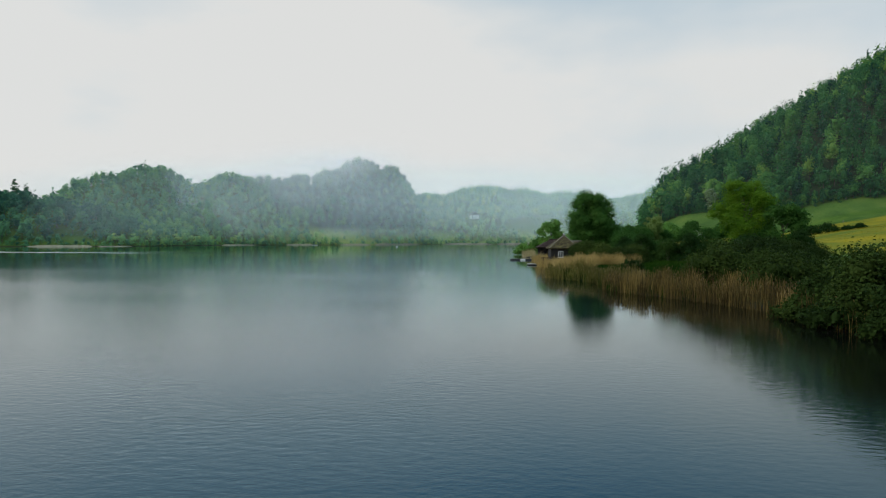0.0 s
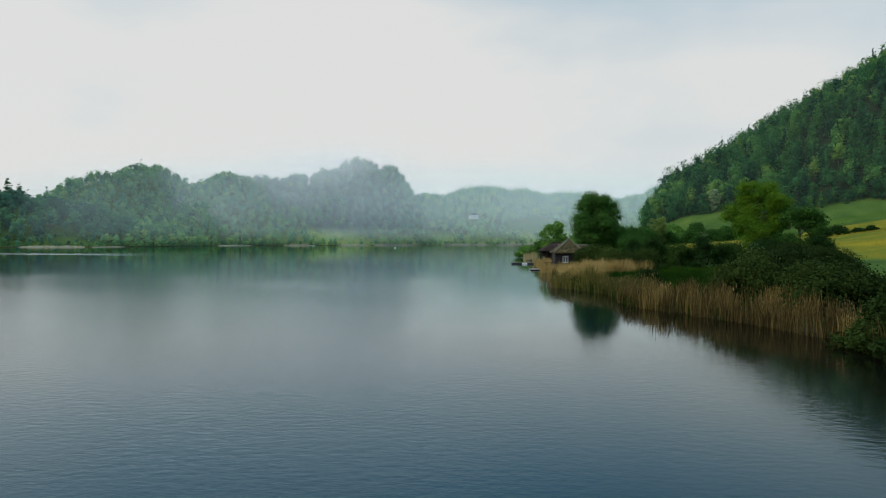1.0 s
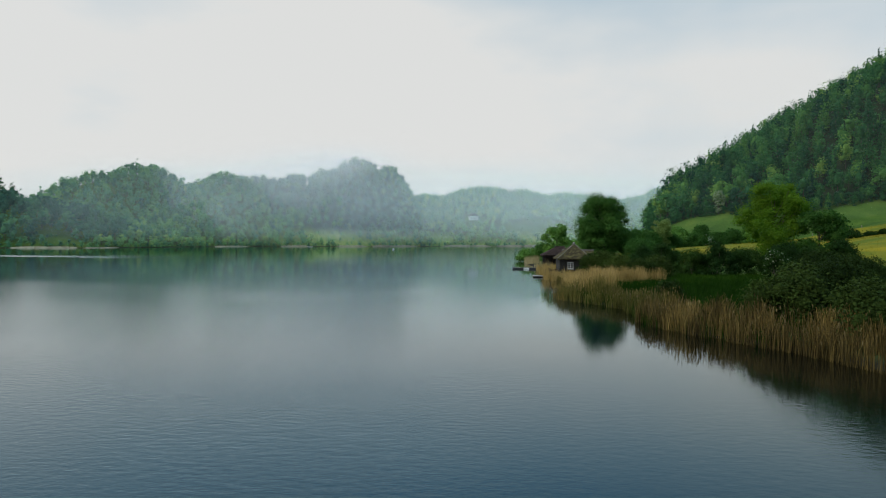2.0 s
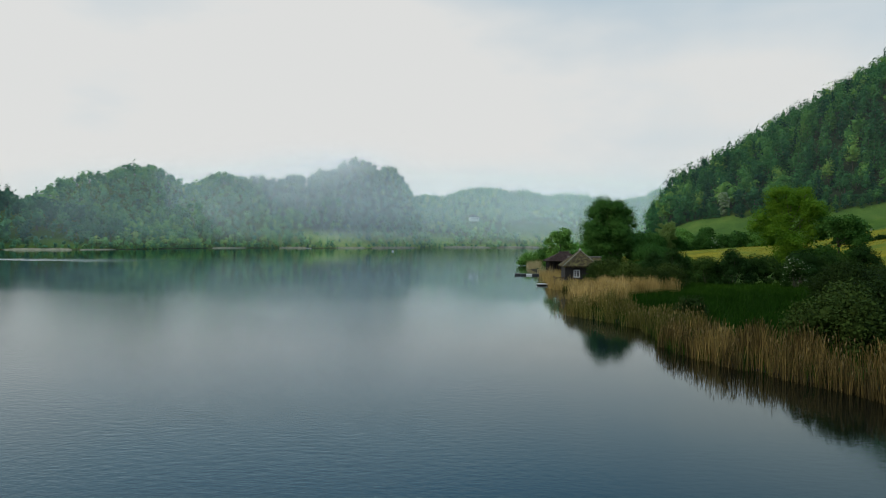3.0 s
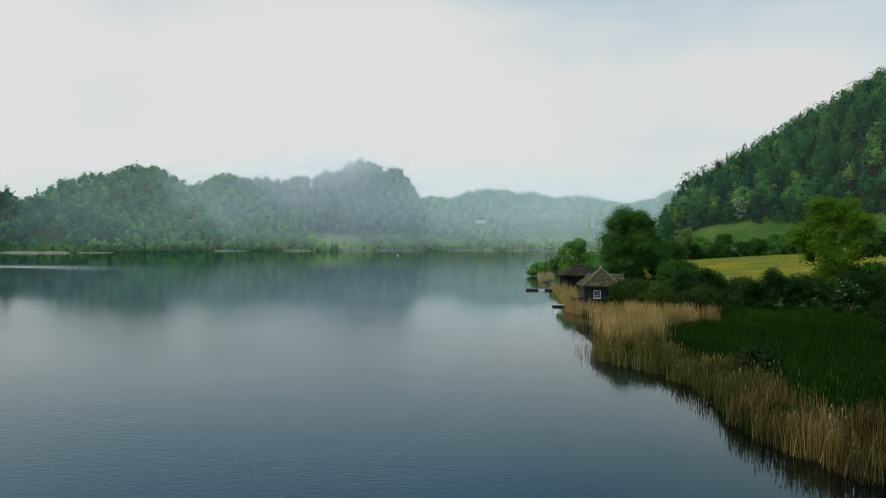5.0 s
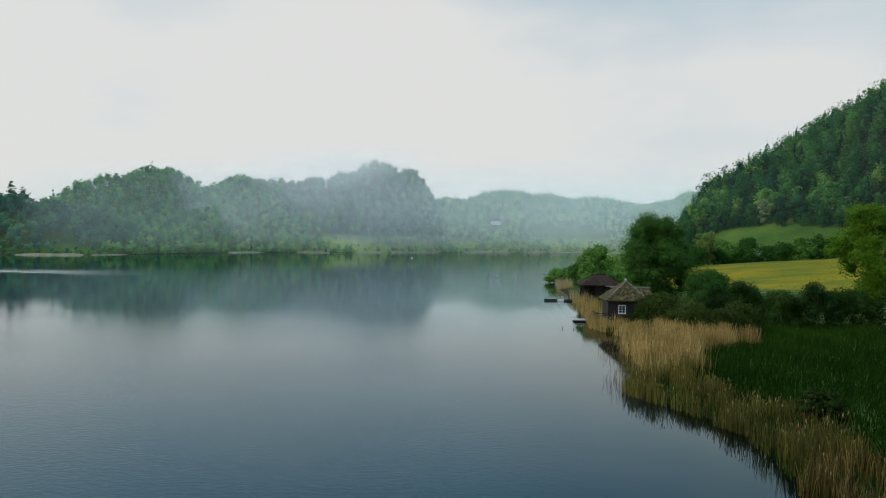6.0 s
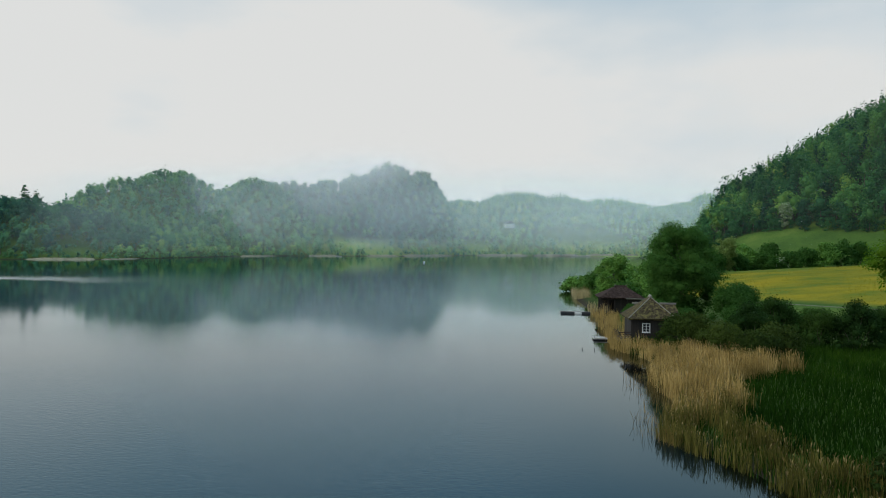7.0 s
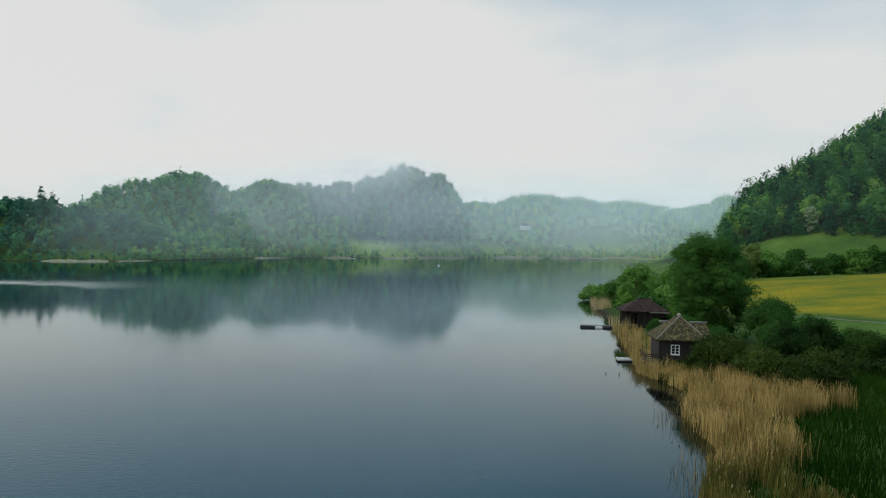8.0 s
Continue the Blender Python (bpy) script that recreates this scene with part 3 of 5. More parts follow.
xy = xy[in_sight(xy, 20.0) & (np.abs(xy[:, 0] + 0.06 * xy[:, 1]) < 0.72 * xy[:, 1])]
d = shore_distance(xy)
conifer = rng.random(len(xy)) < np.where((xy[:, 0] > -60) & (xy[:, 1] > 1080), 0.55, 0.05)
heights = np.where(conifer, rng.uniform(15, 23, len(xy)), rng.uniform(12, 19, len(xy))) * np.where(d < 18, 0.62, 1.0)
which = np.where(conifer, rng.integers(7, 10, len(xy)), rng.integers(0, 7, len(xy)))
# far-ridge trees get a lighter tone, haze carried by the leaf colour
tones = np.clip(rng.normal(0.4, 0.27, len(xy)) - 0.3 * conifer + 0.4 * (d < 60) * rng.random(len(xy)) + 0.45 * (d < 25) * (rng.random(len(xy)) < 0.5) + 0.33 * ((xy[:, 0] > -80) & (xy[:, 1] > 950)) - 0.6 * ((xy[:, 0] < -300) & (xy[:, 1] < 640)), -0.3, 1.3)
plant_wood("far_forest", rng, far_kinds, xy, heights, which, tones, [LEAF_WOOD_HAZED, BARK], "mixed green forest on the misty hills across the lake")

# scrub down to the water on the far shore, and single shrubs in the clearings
scrub_kinds = [tree_kind(rng, False, 80, 0.11, 0.05) for _ in range(5)]
xy = jittered(rng, -420, 230, 470, 1090, 4.6)
d = shore_distance(xy)
glade = np.zeros(len(xy), bool)
for cx, cy, sx, sy in CLEARINGS:
    glade |= (((xy[:, 0] - cx) / (sx + 6)) ** 2 + ((xy[:, 1] - cy) / (sy + 6)) ** 2) < 1
hem = (d > 1.5) & (d < 9) & ((xy[:, 0] < -150) | (xy[:, 1] > 800)) & ~((xy[:, 0] > 60) & (xy[:, 1] < 990))
keep = (hem & (rng.random(len(xy)) < np.where(glade, 0.25, 0.8))) | (glade & (d > 3) & (rng.random(len(xy)) < 0.24))
xy, hem = xy[keep], hem[keep]
plant_wood("far_scrub", rng, scrub_kinds, xy, rng.uniform(2.5, 7.0, len(xy)) * np.where(hem, 1.0, 0.75), rng.integers(0, 5, len(xy)), np.clip(rng.normal(0.55, 0.3, len(xy)), -0.2, 1.2) - 0.5 * ((xy[:, 0] < -300) & (xy[:, 1] < 700)), [LEAF_WOOD_HAZED, BARK], "low green scrub along the far shore", (1.1, 1.9))

hill_kinds = [tree_kind(rng, False, 300, 0.056) for _ in range(7)] + [tree_kind(rng, True, 300, 0.053) for _ in range(3)] + [tree_kind(rng, False, 280, 0.07, 0.05) for _ in range(4)]
xy = jittered(rng, 112, 470, 286, 690, 8.6)
front = np.interp(xy[:, 0], [122, 150, 170, 193, 215, 258, 330, 470], [502, 490, 474, 446, 439, 430, 420, 400]) + 4 * waves(xy[:, 0], xy[:, 1], 40, 8)
keep = (xy[:, 1] > front) & (xy[:, 0] > 120) & (shore_distance(xy) > 4)
keep &= (xy[:, 1] < 640) & (xy[:, 0] > 0.296 * (xy[:, 1] - 73))
xy, front = xy[keep], front[keep]
keep = in_sight(xy, 24.0) & (xy[:, 0] < 0.72 * xy[:, 1])
xy, front = xy[keep], front[keep]
conifer = rng.random(len(xy)) < 0.26
edge = xy[:, 1] < front + 10
heights = np.where(conifer, rng.uniform(20, 27, len(xy)), rng.uniform(11.5, 24, len(xy))) * np.where(edge, rng.uniform(0.45, 0.95, len(xy)), 1.0)
which = np.where(conifer, rng.integers(7, 10, len(xy)), np.where(edge, rng.integers(10, 14, len(xy)), rng.integers(0, 7, len(xy))))
tones = np.clip(rng.normal(0.47, 0.42, len(xy)) - 0.3 * conifer, -0.3, 1.3)
# scrub that closes the forest's foot
ex = np.repeat(np.arange(122, 330, 3.6), 3) + rng.uniform(-1.6, 1.6, 174)
ey = np.interp(ex, [122, 150, 170, 193, 215, 258, 330, 470], [502, 490, 474, 446, 439, 430, 420, 400]) + 4 * waves(ex, 0 * ex + 440, 40, 8) + rng.uniform(-1, 10, len(ex))
xy = np.concatenate([xy, np.stack([ex, ey], -1)])
heights = np.concatenate([heights, rng.uniform(4.5, 9, len(ex))])
which = np.concatenate([which, rng.integers(10, 14, len(ex))])
tones = np.concatenate([tones, rng.uniform(-0.2, 0.4, len(ex))])
plant_wood("hillside_forest", rng, hill_kinds, xy, heights, which, tones, [LEAF_HILL, BARK], "dense green deciduous forest on the steep hillside", (0.85, 1.25))

# ---- single trees and shrubs ----
def build_tree(name, x, y, height, radius, mat, label, seed, leaves=5000, leaf=0.5, clumps=26, low=0.25, trunk_mat=None, category="tree", group="", tone=0.5, extra=None, lean=0.0):
    """A trunk with limbs that reach into a crown of leafy clumps."""
    r = np.random.default_rng(seed)
    z0 = ground_z(x, y) - 0.15
    root = thing(name, pose(x, y, z0, 0, 0, 0), label, category, group)
    blobs = []
    for _ in range(clumps):
        h = r.uniform(low, 0.95) ** 0.85
        prof = math.sin(math.pi * min(1.0, max(0.06, (h - low * 0.6) / (1.08 - low * 0.6)))) ** 0.6
        an, rad = r.uniform(0, 6.28), radius * prof * r.uniform(0.35, 0.85)
        blobs.append((rad * math.cos(an) + lean * h, rad * math.sin(an), height * h, radius * r.uniform(0.13, 0.3), r.uniform(0.6, 0.95)))
    blobs.append((lean, 0, height * 0.92 - radius * 0.12, radius * 0.26, 0.9))
    bm = bmesh.new()
    tube_into(bm, [(0, 0, 0), (0.05, 0.02, height * 0.2), (lean * 0.4 + 0.1, -0.05, height * 0.5), (lean * 0.8, 0, height * 0.82)], [height * 0.026, height * 0.02, height * 0.012, height * 0.004])
    for bx, by, bz, br, _f in blobs[: 14]:
        s = max(0.12, min(0.6, bz / height - 0.22))
        tube_into(bm, [(lean * 0.4 * s, 0, height * s), (bx * 0.5, by * 0.5, (height * s + bz) / 2 + 0.2), (bx, by, bz)], [height * 0.008, height * 0.005, height * 0.002], 5)
    part("trunk", bm, trunk_mat or BARK, root)
    me = crown_mesh("crown", r, blobs, leaves, leaf, mat, tone, extra)
    ob = new("crown", me)
    ob.parent = root
    return root


def build_bush(name, x, y, height, radius, mat, label, seed, leaves=2600, leaf=0.2, group="", tone=0.5, extra=None, category="shrub"):
    """Several stems out of one stool, under a low, broad crown."""
    r = np.random.default_rng(seed)
    z0 = max(ground_z(x, y), 0.0) - 0.1
    root = thing(name, pose(x, y, z0), label, category, group)
    blobs = [(0, 0, height * 0.45, radius * 0.55, min(0.95, height / radius * 0.6))]
    for _ in range(16):
        an, k = r.uniform(0, 6.28), r.uniform(0.2, 0.9)
        top = height * (1.0 - 0.5 * k ** 2) * r.uniform(0.78, 1.0)
        rr = min(radius * r.uniform(0.22, 0.4), top * 0.5)
        blobs.append((radius * k * 0.85 * math.cos(an), radius * k * 0.85 * math.sin(an), max(rr * 0.7, top - rr), rr, 0.9))
    for _ in range(9):
        an, k = r.uniform(0, 6.28), r.uniform(0.55, 0.95)
        blobs.append((radius * k * math.cos(an), radius * k * math.sin(an), height * r.uniform(0.12, 0.3), radius * r.uniform(0.16, 0.28), 0.8))
    for bx, by, bz, br, _f in blobs[:9]:
        part("stem", tube_into(bmesh.new(), [(bx * 0.12, by * 0.12, 0), (bx * 0.5, by * 0.5, bz * 0.6), (bx, by, bz + br * 0.5)], [0.07, 0.045, 0.012], 5), BARK, root)
    ob = new("crown", crown_mesh("crown", r, blobs, leaves, leaf, mat, tone, extra, fill=0.2, up=0.3))
    ob.parent = root
    return root


build_tree("alder_tree", 36.0, 199, 19.0, 8.0, LEAF_ALDER, "tall round green alder beside the boathouses", 21, 60000, 0.25, 150, 0.03)
build_tree("maple_tree", 71.5, 184, 20.3, 8.3, LEAF_MAPLE, "broad yellow-green maple behind the lakeside hedge", 22, 34000, 0.3, 80, 0.1)
build_tree("alder_tree", 79, 179, 13.5, 7.0, LEAF_ALDER, "dark green tree leaning against the maple", 23, 10000, 0.42, 44, 0.06)
build_tree("alder_tree", 29.5, 238, 12.0, 5.6, LEAF_FRESH, "small green tree behind the brown-roofed boathouse", 24, 11000, 0.4, 44, 0.1, tone=0.7)
build_tree("lake_tree", 66, 330, 17.5, 8.0, LEAF_ALDER, "dark green tree on the wooded point", 25, 11000, 0.55, 44, 0.08)
build_tree("lake_tree", 52, 292, 10.5, 5.5, LEAF_FRESH, "pale fresh-green tree on the wooded point", 26, 7000, 0.5, 34, 0.08)
build_tree("young_tree", 105, 384, 15.5, 6.8, LEAF_OLIVE, "olive-yellow young tree at the meadow's edge", 27, 9000, 0.6, 44, 0.1)
build_tree("blossoming_tree", 170, 476, 15.5, 4.2, LEAF_FRESH, "white blossoming tree before the dark forest", 28, 3500, 0.5, 44, 0.08, extra=(BLOSSOM, 3600, 0.42))

# willows at the water
for k, (x, y, h, rad) in enumerate([(26.3, 165.4, 6.0, 3.0), (27.5, 161.5, 6.3, 3.4), (30, 156.5, 5.8, 3.8), (33.5, 152.5, 5.0, 4.0), (37, 158, 5.6, 4.0), (29.5, 89, 6.0, 4.4), (34.5, 93.5, 6.6, 5.0), (36.5, 84, 5.0, 4.6), (31.5, 80.5, 5.4, 4.0), (51, 126, 6.6, 5.6), (57, 133, 7.0, 6.2),
                                    (31, 61, 6.4, 5.2), (31, 53.5, 6.4, 5.4), (38, 57, 6.8, 6.0), (37, 47, 6.4, 5.6), (39, 70, 5.6, 4.6), (29, 66, 3.6, 3.2), (28, 60, 3.8, 3.2), (29, 53.5, 3.8, 3.4), (31.5, 46.5, 4.0, 3.6), (26.6, 64.5, 2.4, 2.4), (26.4, 59.5, 2.6, 2.4), (27.3, 54.5, 2.6, 2.6), (28.6, 49.5, 2.8, 2.6)]):
    build_bush("willow_bush", x, y, h, rad, LEAF_BUSH, "grey-green willow bush behind the dry reeds", 40 + k, int(1900 + 430 * rad * rad), 0.21, "willow bushes on the shore", 0.3 + 0.3 * (k % 3) + (0.45 if k < 5 else 0.0))
build_bush("reed_shrub", 24, 107.5, 3.6, 2.0, LEAF_BUSH, "low dark shrub among the reeds", 60, 1100, 0.22)
# hedge between the sedge and the meadow
for k, x in enumerate(np.arange(38, 80, 4.6)):
    y = 168 + 3.0 * math.sin(k * 1.7) + 0.06 * (x - 38)
    build_bush("hedge_bush", x, y, 7.5 + 0.8 * math.sin(k * 2.3), 3.9, LEAF_DARK, "dark green hedge bush between sedge and meadow", 70 + k, 8500, 0.19, "hedge along the meadow", 0.3 + 0.25 * (k % 3))
build_bush("blossoming_shrub", 60.3, 158.5, 7.2, 2.8, LEAF_DARK, "green shrub covered with white blossom", 95, 5200, 0.2, extra=(BLOSSOM, 260, 0.22))
for k, (x, y, h, rad) in enumerate([(64, 151, 5.4, 4.4), (68, 143, 5.6, 5.0), (62, 137, 6.0, 5.0)]):
    build_bush("willow_bush", x, y, h, rad, LEAF_BUSH, "grey-green willow bush behind the dry reeds", 97 + k, 9000, 0.2, "willow bushes on the shore", 0.4)
# bushes on the point
for k, (x, y, h, rad) in enumerate([(26, 288, 5.2, 4.2), (29, 272, 6.4, 4.6), (33, 258, 7.5, 5.0), (38, 280, 8.5, 5.5), (31, 247, 6.0, 4.0), (45, 262, 8.0, 6.0), (30, 224, 6.0, 3.6), (38, 230, 8, 5), (40, 300, 7.5, 5), (48, 309, 8, 6), (58, 324, 8.5, 6)]):
    build_bush("point_bush", x, y, h * 1.2, rad * 1.15, LEAF_ALDER if k in (1, 4, 6) else LEAF_FRESH, "green shrub on the wooded lake point", 110 + k, 2800, 0.5, "shrubs on the point", 0.6)
for k, (x, y, h, rad) in enumerate([(42, 190, 9.6, 4.8), (46.5, 197, 9.0, 4.6), (53, 182, 5.4, 3.6), (46, 178, 5.5, 3.6), (32, 183, 5.0, 3.4), (30, 190, 5.5, 3.0), (27.2, 203.5, 3.4, 2.0), (49.5, 189.5, 6.5, 4.0), (41, 183, 5.5, 3.6)]):
    build_bush("alder_bush", x, y, h, rad, LEAF_ALDER, "young green alder bush beside the boathouse", 120 + k, 9000, 0.21, "alder bushes by the boathouse", 0.35)
# hedge row high on the meadow
for k, (x, y, h, rad) in enumerate([(112, 390, 8, 5.5), (119, 396, 10, 6), (125, 388, 7, 5), (140, 396, 8.5, 5.5), (148, 398, 9, 6), (157, 399, 11, 6.5), (166, 402, 11, 6.5), (176, 404, 9.5, 5.5), (133, 404, 11, 7), (122, 410, 12, 7), (96, 375, 9, 6), (88, 362, 9, 6), (80, 350, 9, 6), (102, 398, 9, 6)]):
    build_bush("meadow_bush", x, y, h * 1.35, rad * 1.15, (LEAF_ALDER, LEAF_FRESH, LEAF_ALDER, LEAF_ALDER)[k % 4], "rounded green bush in the hedge row on the meadow", 140 + k, 3400, 0.7, "hedge row on the meadow", 0.4)
build_bush("blossoming_shrub", 131.5, 390, 8.5, 4.0, LEAF_ALDER, "green shrub covered with white blossom", 155, 1600, 0.55, extra=(BLOSSOM, 350, 0.55))
for k, (x, y, h, rad) in enumerate([(150, 302, 4.8, 4.8), (158, 304, 5.0, 5.0), (173, 307, 2.6, 3.0), (167, 306, 2.4, 2.6)]):
    build_bush("meadow_bush", x, y, h, rad, LEAF_DARK, "dark rounded bush standing alone in the meadow", 160 + k, 1700, 0.42, "bushes in the meadow", 0.3)


# ---- reeds, sedge and meadow flowers ----
def blades(rng, xy, heights, width, bend, base_z, tones, plume=0.0):
    """Upright blades of two segments, each bent its own way, some with a drooping plume."""
    n = len(xy)
    an = rng.uniform(0, 6.28, n)
    side = np.stack([np.cos(an), np.sin(an), 0 * an], -1) * (width * rng.uniform(0.6, 1.4, n))[:, None] * 0.5
    lean = rng.normal(size=(n, 3)) * bend
    lean[:, 2] = 0
    p0 = np.concatenate([xy, base_z[:, None]], -1)
    h = heights[:, None]
    p1 = p0 + np.concatenate([np.zeros((n, 2)), h * 0.6], -1) + lean * h * 0.4
    p2 = p0 + np.concatenate([np.zeros((n, 2)), h], -1) + lean * h
    v = np.stack([p0 - side, p0 + side, p1 + side * 0.8, p1 - side * 0.8, p2 + side * 0.35, p2 - side * 0.35], 1)
    f = np.array([(0, 1, 2, 3), (3, 2, 4, 5)])
    faces = (np.arange(n)[:, None, None] * 6 + f).reshape(-1, 4)
    v, tone, idx = v.reshape(-1, 3), np.repeat(tones, 6), np.zeros(len(faces), int)
    if plume:
        k = np.flatnonzero(rng.random(n) < plume)
        m = len(k)
        s2 = side[k] / np.maximum(np.linalg.norm(side[k], axis=1, keepdims=True), 1e-6)
        top, ln = p2[k], rng.uniform(0.22, 0.42, m)[:, None]
        droop = s2 * ln * 0.5
        wide = np.cross(s2, (0, 0, 1)) * 0.04
        pv = np.stack([top - (0, 0, 0.08), top + wide + droop * 0.4 + np.concatenate([np.zeros((m, 2)), ln * 0.5], -1), top + droop + np.concatenate([np.zeros((m, 2)), ln * 0.75], -1), top - wide + droop * 0.4 + np.concatenate([np.zeros((m, 2)), ln * 0.4], -1)], 1)
        pf = np.arange(m * 4).reshape(-1, 4) + len(v)
        v, faces = np.concatenate([v, pv.reshape(-1, 3)]), np.concatenate([faces, pf])
        tone, idx = np.concatenate([tone, np.repeat(tones[k], 4)]), np.concatenate([idx, np.ones(m, int)])
    return v, faces, idx, tone


def scatter(rng, x0, x1, y0, y1, density):
    n = int((x1 - x0) * (y1 - y0) * density)
    return np.stack([rng.uniform(x0, x1, n), rng.uniform(y0, y1, n)], -1)


def shore_width(y):
    """How far the reed belt reaches inland from the water's edge."""
    return np.interp(y, [44, 52, 66, 72, 80, 86, 95, 104, 112, 118, 124, 131, 137, 145, 150, 156, 162, 166, 178, 205, 212], [1.0, 1.2, 2.5, 4.0, 5, 5.5, 5, 4.5, 5.5, 6.5, 5.0, 5.4, 7.2, 12.5, 14, 8, 5, 3.5, 4, 4, 2])


rng = np.random.default_rng(31)
xy = scatter(rng, 11, 37, 44, 214, 66)
d = shore_distance(xy)
inward = d / np.maximum(shore_width(xy[:, 1]), 0.01)
keep = (inward < 0.93 + 0.35 * waves(xy[:, 0], xy[:, 1], 6, 1) + 0.06 * rng.normal(size=len(xy))) & (d > -0.9 + 0.5 * waves(xy[:, 0], xy[:, 1], 5, 6))
keep &= rng.random(len(xy)) < 0.42 + 0.95 * waves(xy[:, 0], xy[:, 1], 3.0, 7) + 0.5 * waves(xy[:, 0], xy[:, 1], 8, 27)
keep &= ~((xy[:, 0] > 18.6) & (np.abs(xy[:, 1] - 172) < 4.5))
keep &= (xy[:, 1] > 66) | (rng.random(len(xy)) < 0.25)
keep &= (xy[:, 1] < 176) | (rng.random(len(xy)) < 0.36)
xy, d = xy[keep], d[keep]
low = (1 - 0.3 * step(174, 180, xy[:, 1])) - 0.45 * np.exp(-((xy[:, 1] - 113) / 7) ** 2) - 0.14 * (1 - step(95, 112, xy[:, 1]))
low = low * (1 - 0.28 * np.exp(-(((xy[:, 1] - 164) / 6) ** 2)))
hts = low * (2.2 + 0.6 * waves(xy[:, 0], xy[:, 1], 12, 12) + 0.7 * waves(xy[:, 0], xy[:, 1], 3.0, 7)) * rng.uniform(0.65, 1.2, len(xy))
tones = np.clip(-0.2 + 0.024 * np.clip(xy[:, 1] - 90, 0, 36) + 0.5 * waves(xy[:, 0], xy[:, 1], 5, 13) + rng.normal(0, 0.14, len(xy)), -0.28, 0.95)
v, f, idx, tn = blades(rng, xy, hts, 0.045, 0.11, np.maximum(relief(xy[:, 0], xy[:, 1]), -0.6) - 0.05, tones, 0.1)
young = xy[:, 1] < 126 + 5 * waves(xy[:, 0], xy[:, 1], 4, 33) + rng.normal(0, 2, len(xy))
young &= xy[:, 1] > 99 + 6 * waves(xy[:, 0], xy[:, 1], 5, 34)
idx[: 2 * len(xy)][np.repeat(young, 2)] = 2
tagged(new("reed_bed", flat_mesh("reed_bed", v, f, [REED, PLUME, YOUNG_REED], idx, tn)), "tall dry golden reeds standing along the shore", "reeds", kind="stuff")

xy = scatter(rng, 11, 37, 62, 170, 24)
d = shore_distance(xy)
xy = xy[(d > -0.5) & (d < np.minimum(shore_width(xy[:, 1]), 3.0)) & (xy[:, 1] > 80) & (rng.random(len(xy)) < 0.6 + 0.5 * waves(xy[:, 0], xy[:, 1], 7, 23))]
v, f, idx, tn = blades(rng, xy, rng.uniform(0.5, 1.3, len(xy)), 0.045, 0.15, np.maximum(relief(xy[:, 0], xy[:, 1]), -0.5), np.clip(rng.normal(0.35, 0.2, len(xy)), 0, 1))
tagged(new("reed_shoots", flat_mesh("reed_shoots", v, f, [SEDGE], idx, tn)), "young green shoots at the foot of the reeds", "reeds", kind="stuff")

xy = scatter(rng, 20, 34, 214, 292, 9)
d = shore_distance(xy)
keep = (d > -0.5) & (d < 4) & (((xy[:, 1] > 255) & (xy[:, 1] < 282)) | (xy[:, 1] < 224)) & (rng.random(len(xy)) < 0.5 + 0.9 * waves(xy[:, 0], xy[:, 1], 7, 44))
xy = xy[keep]
v, f, idx, tn = blades(rng, xy, rng.uniform(1.0, 2.6, len(xy)), 0.08, 0.13, np.maximum(relief(xy[:, 0], xy[:, 1]), -0.6), np.clip(rng.normal(0.3, 0.25, len(xy)), 0, 1), 0.4)
tagged(new("reed_bed", flat_mesh("reed_bed", v, f, [STRAW, PLUME], idx, tn)), "pale dry reeds at the tip of the point", "reeds", kind="stuff")

# sparse stalks standing in the shallows
xy = scatter(rng, 11, 22, 118, 146, 16)
d = shore_distance(xy)
xy = xy[(d < -0.1) & (d > -3.6) & (rng.random(len(xy)) < 0.5 + 0.14 * d + 0.6 * waves(xy[:, 0], xy[:, 1], 4, 51))]
v, f, idx, tn = blades(rng, xy, rng.uniform(0.7, 1.9, len(xy)), 0.032, 0.14, np.full(len(xy), -0.4), np.clip(rng.normal(0.1, 0.12, len(xy)), 0, 1), 0.1)
tagged(new("reed_stalks", flat_mesh("reed_stalks", v, f, [REED, PLUME], idx, tn)), "sparse brown reed stalks standing in shallow water", "reeds", kind="stuff")

xy = scatter(rng, 16, 72, 52, 170, 12)
d = shore_distance(xy)
keep = (d > shore_width(xy[:, 1]) * 0.7) & (xy[:, 0] < 66) & ((d > 5) | (xy[:, 1] > 84))
xy = xy[keep]
hts = (0.95 + 0.2 * waves(xy[:, 0], xy[:, 1], 8, 14)) * rng.uniform(0.7, 1.3, len(xy))
tones = np.clip(0.17 + 0.6 * step(124, 162, xy[:, 1] - 0.2 * (xy[:, 0] - 30)) + 0.3 * waves(xy[:, 0], xy[:, 1], 18, 15) + rng.normal(0, 0.12, len(xy)), 0, 1)
v, f, idx, tn = blades(rng, xy, hts, 0.095, 0.28, relief(xy[:, 0], xy[:, 1]) - 0.05, tones)
tagged(new("sedge_meadow", flat_mesh("sedge_meadow", v, f, [SEDGE], idx, tn)), "lush dark green sedge behind the reeds", "grass", kind="stuff")

xy = scatter(rng, 52, 200, 190, 374, 1.5)
keep = (shore_distance(xy) > 14) & (xy[:, 1] < 356) & (1.6 * xy[:, 0] + xy[:, 1] > 362 + 5 * waves(xy[:, 0], xy[:, 1], 9, 19))
xy = xy[keep]
bloom = waves(xy[:, 0], xy[:, 1], 60, 17) * 0.5 + waves(xy[:, 0], xy[:, 1], 16, 18) * 0.5
yes = rng.random(len(xy)) < np.clip(0.42 + 0.7 * bloom, 0.05, 0.9)
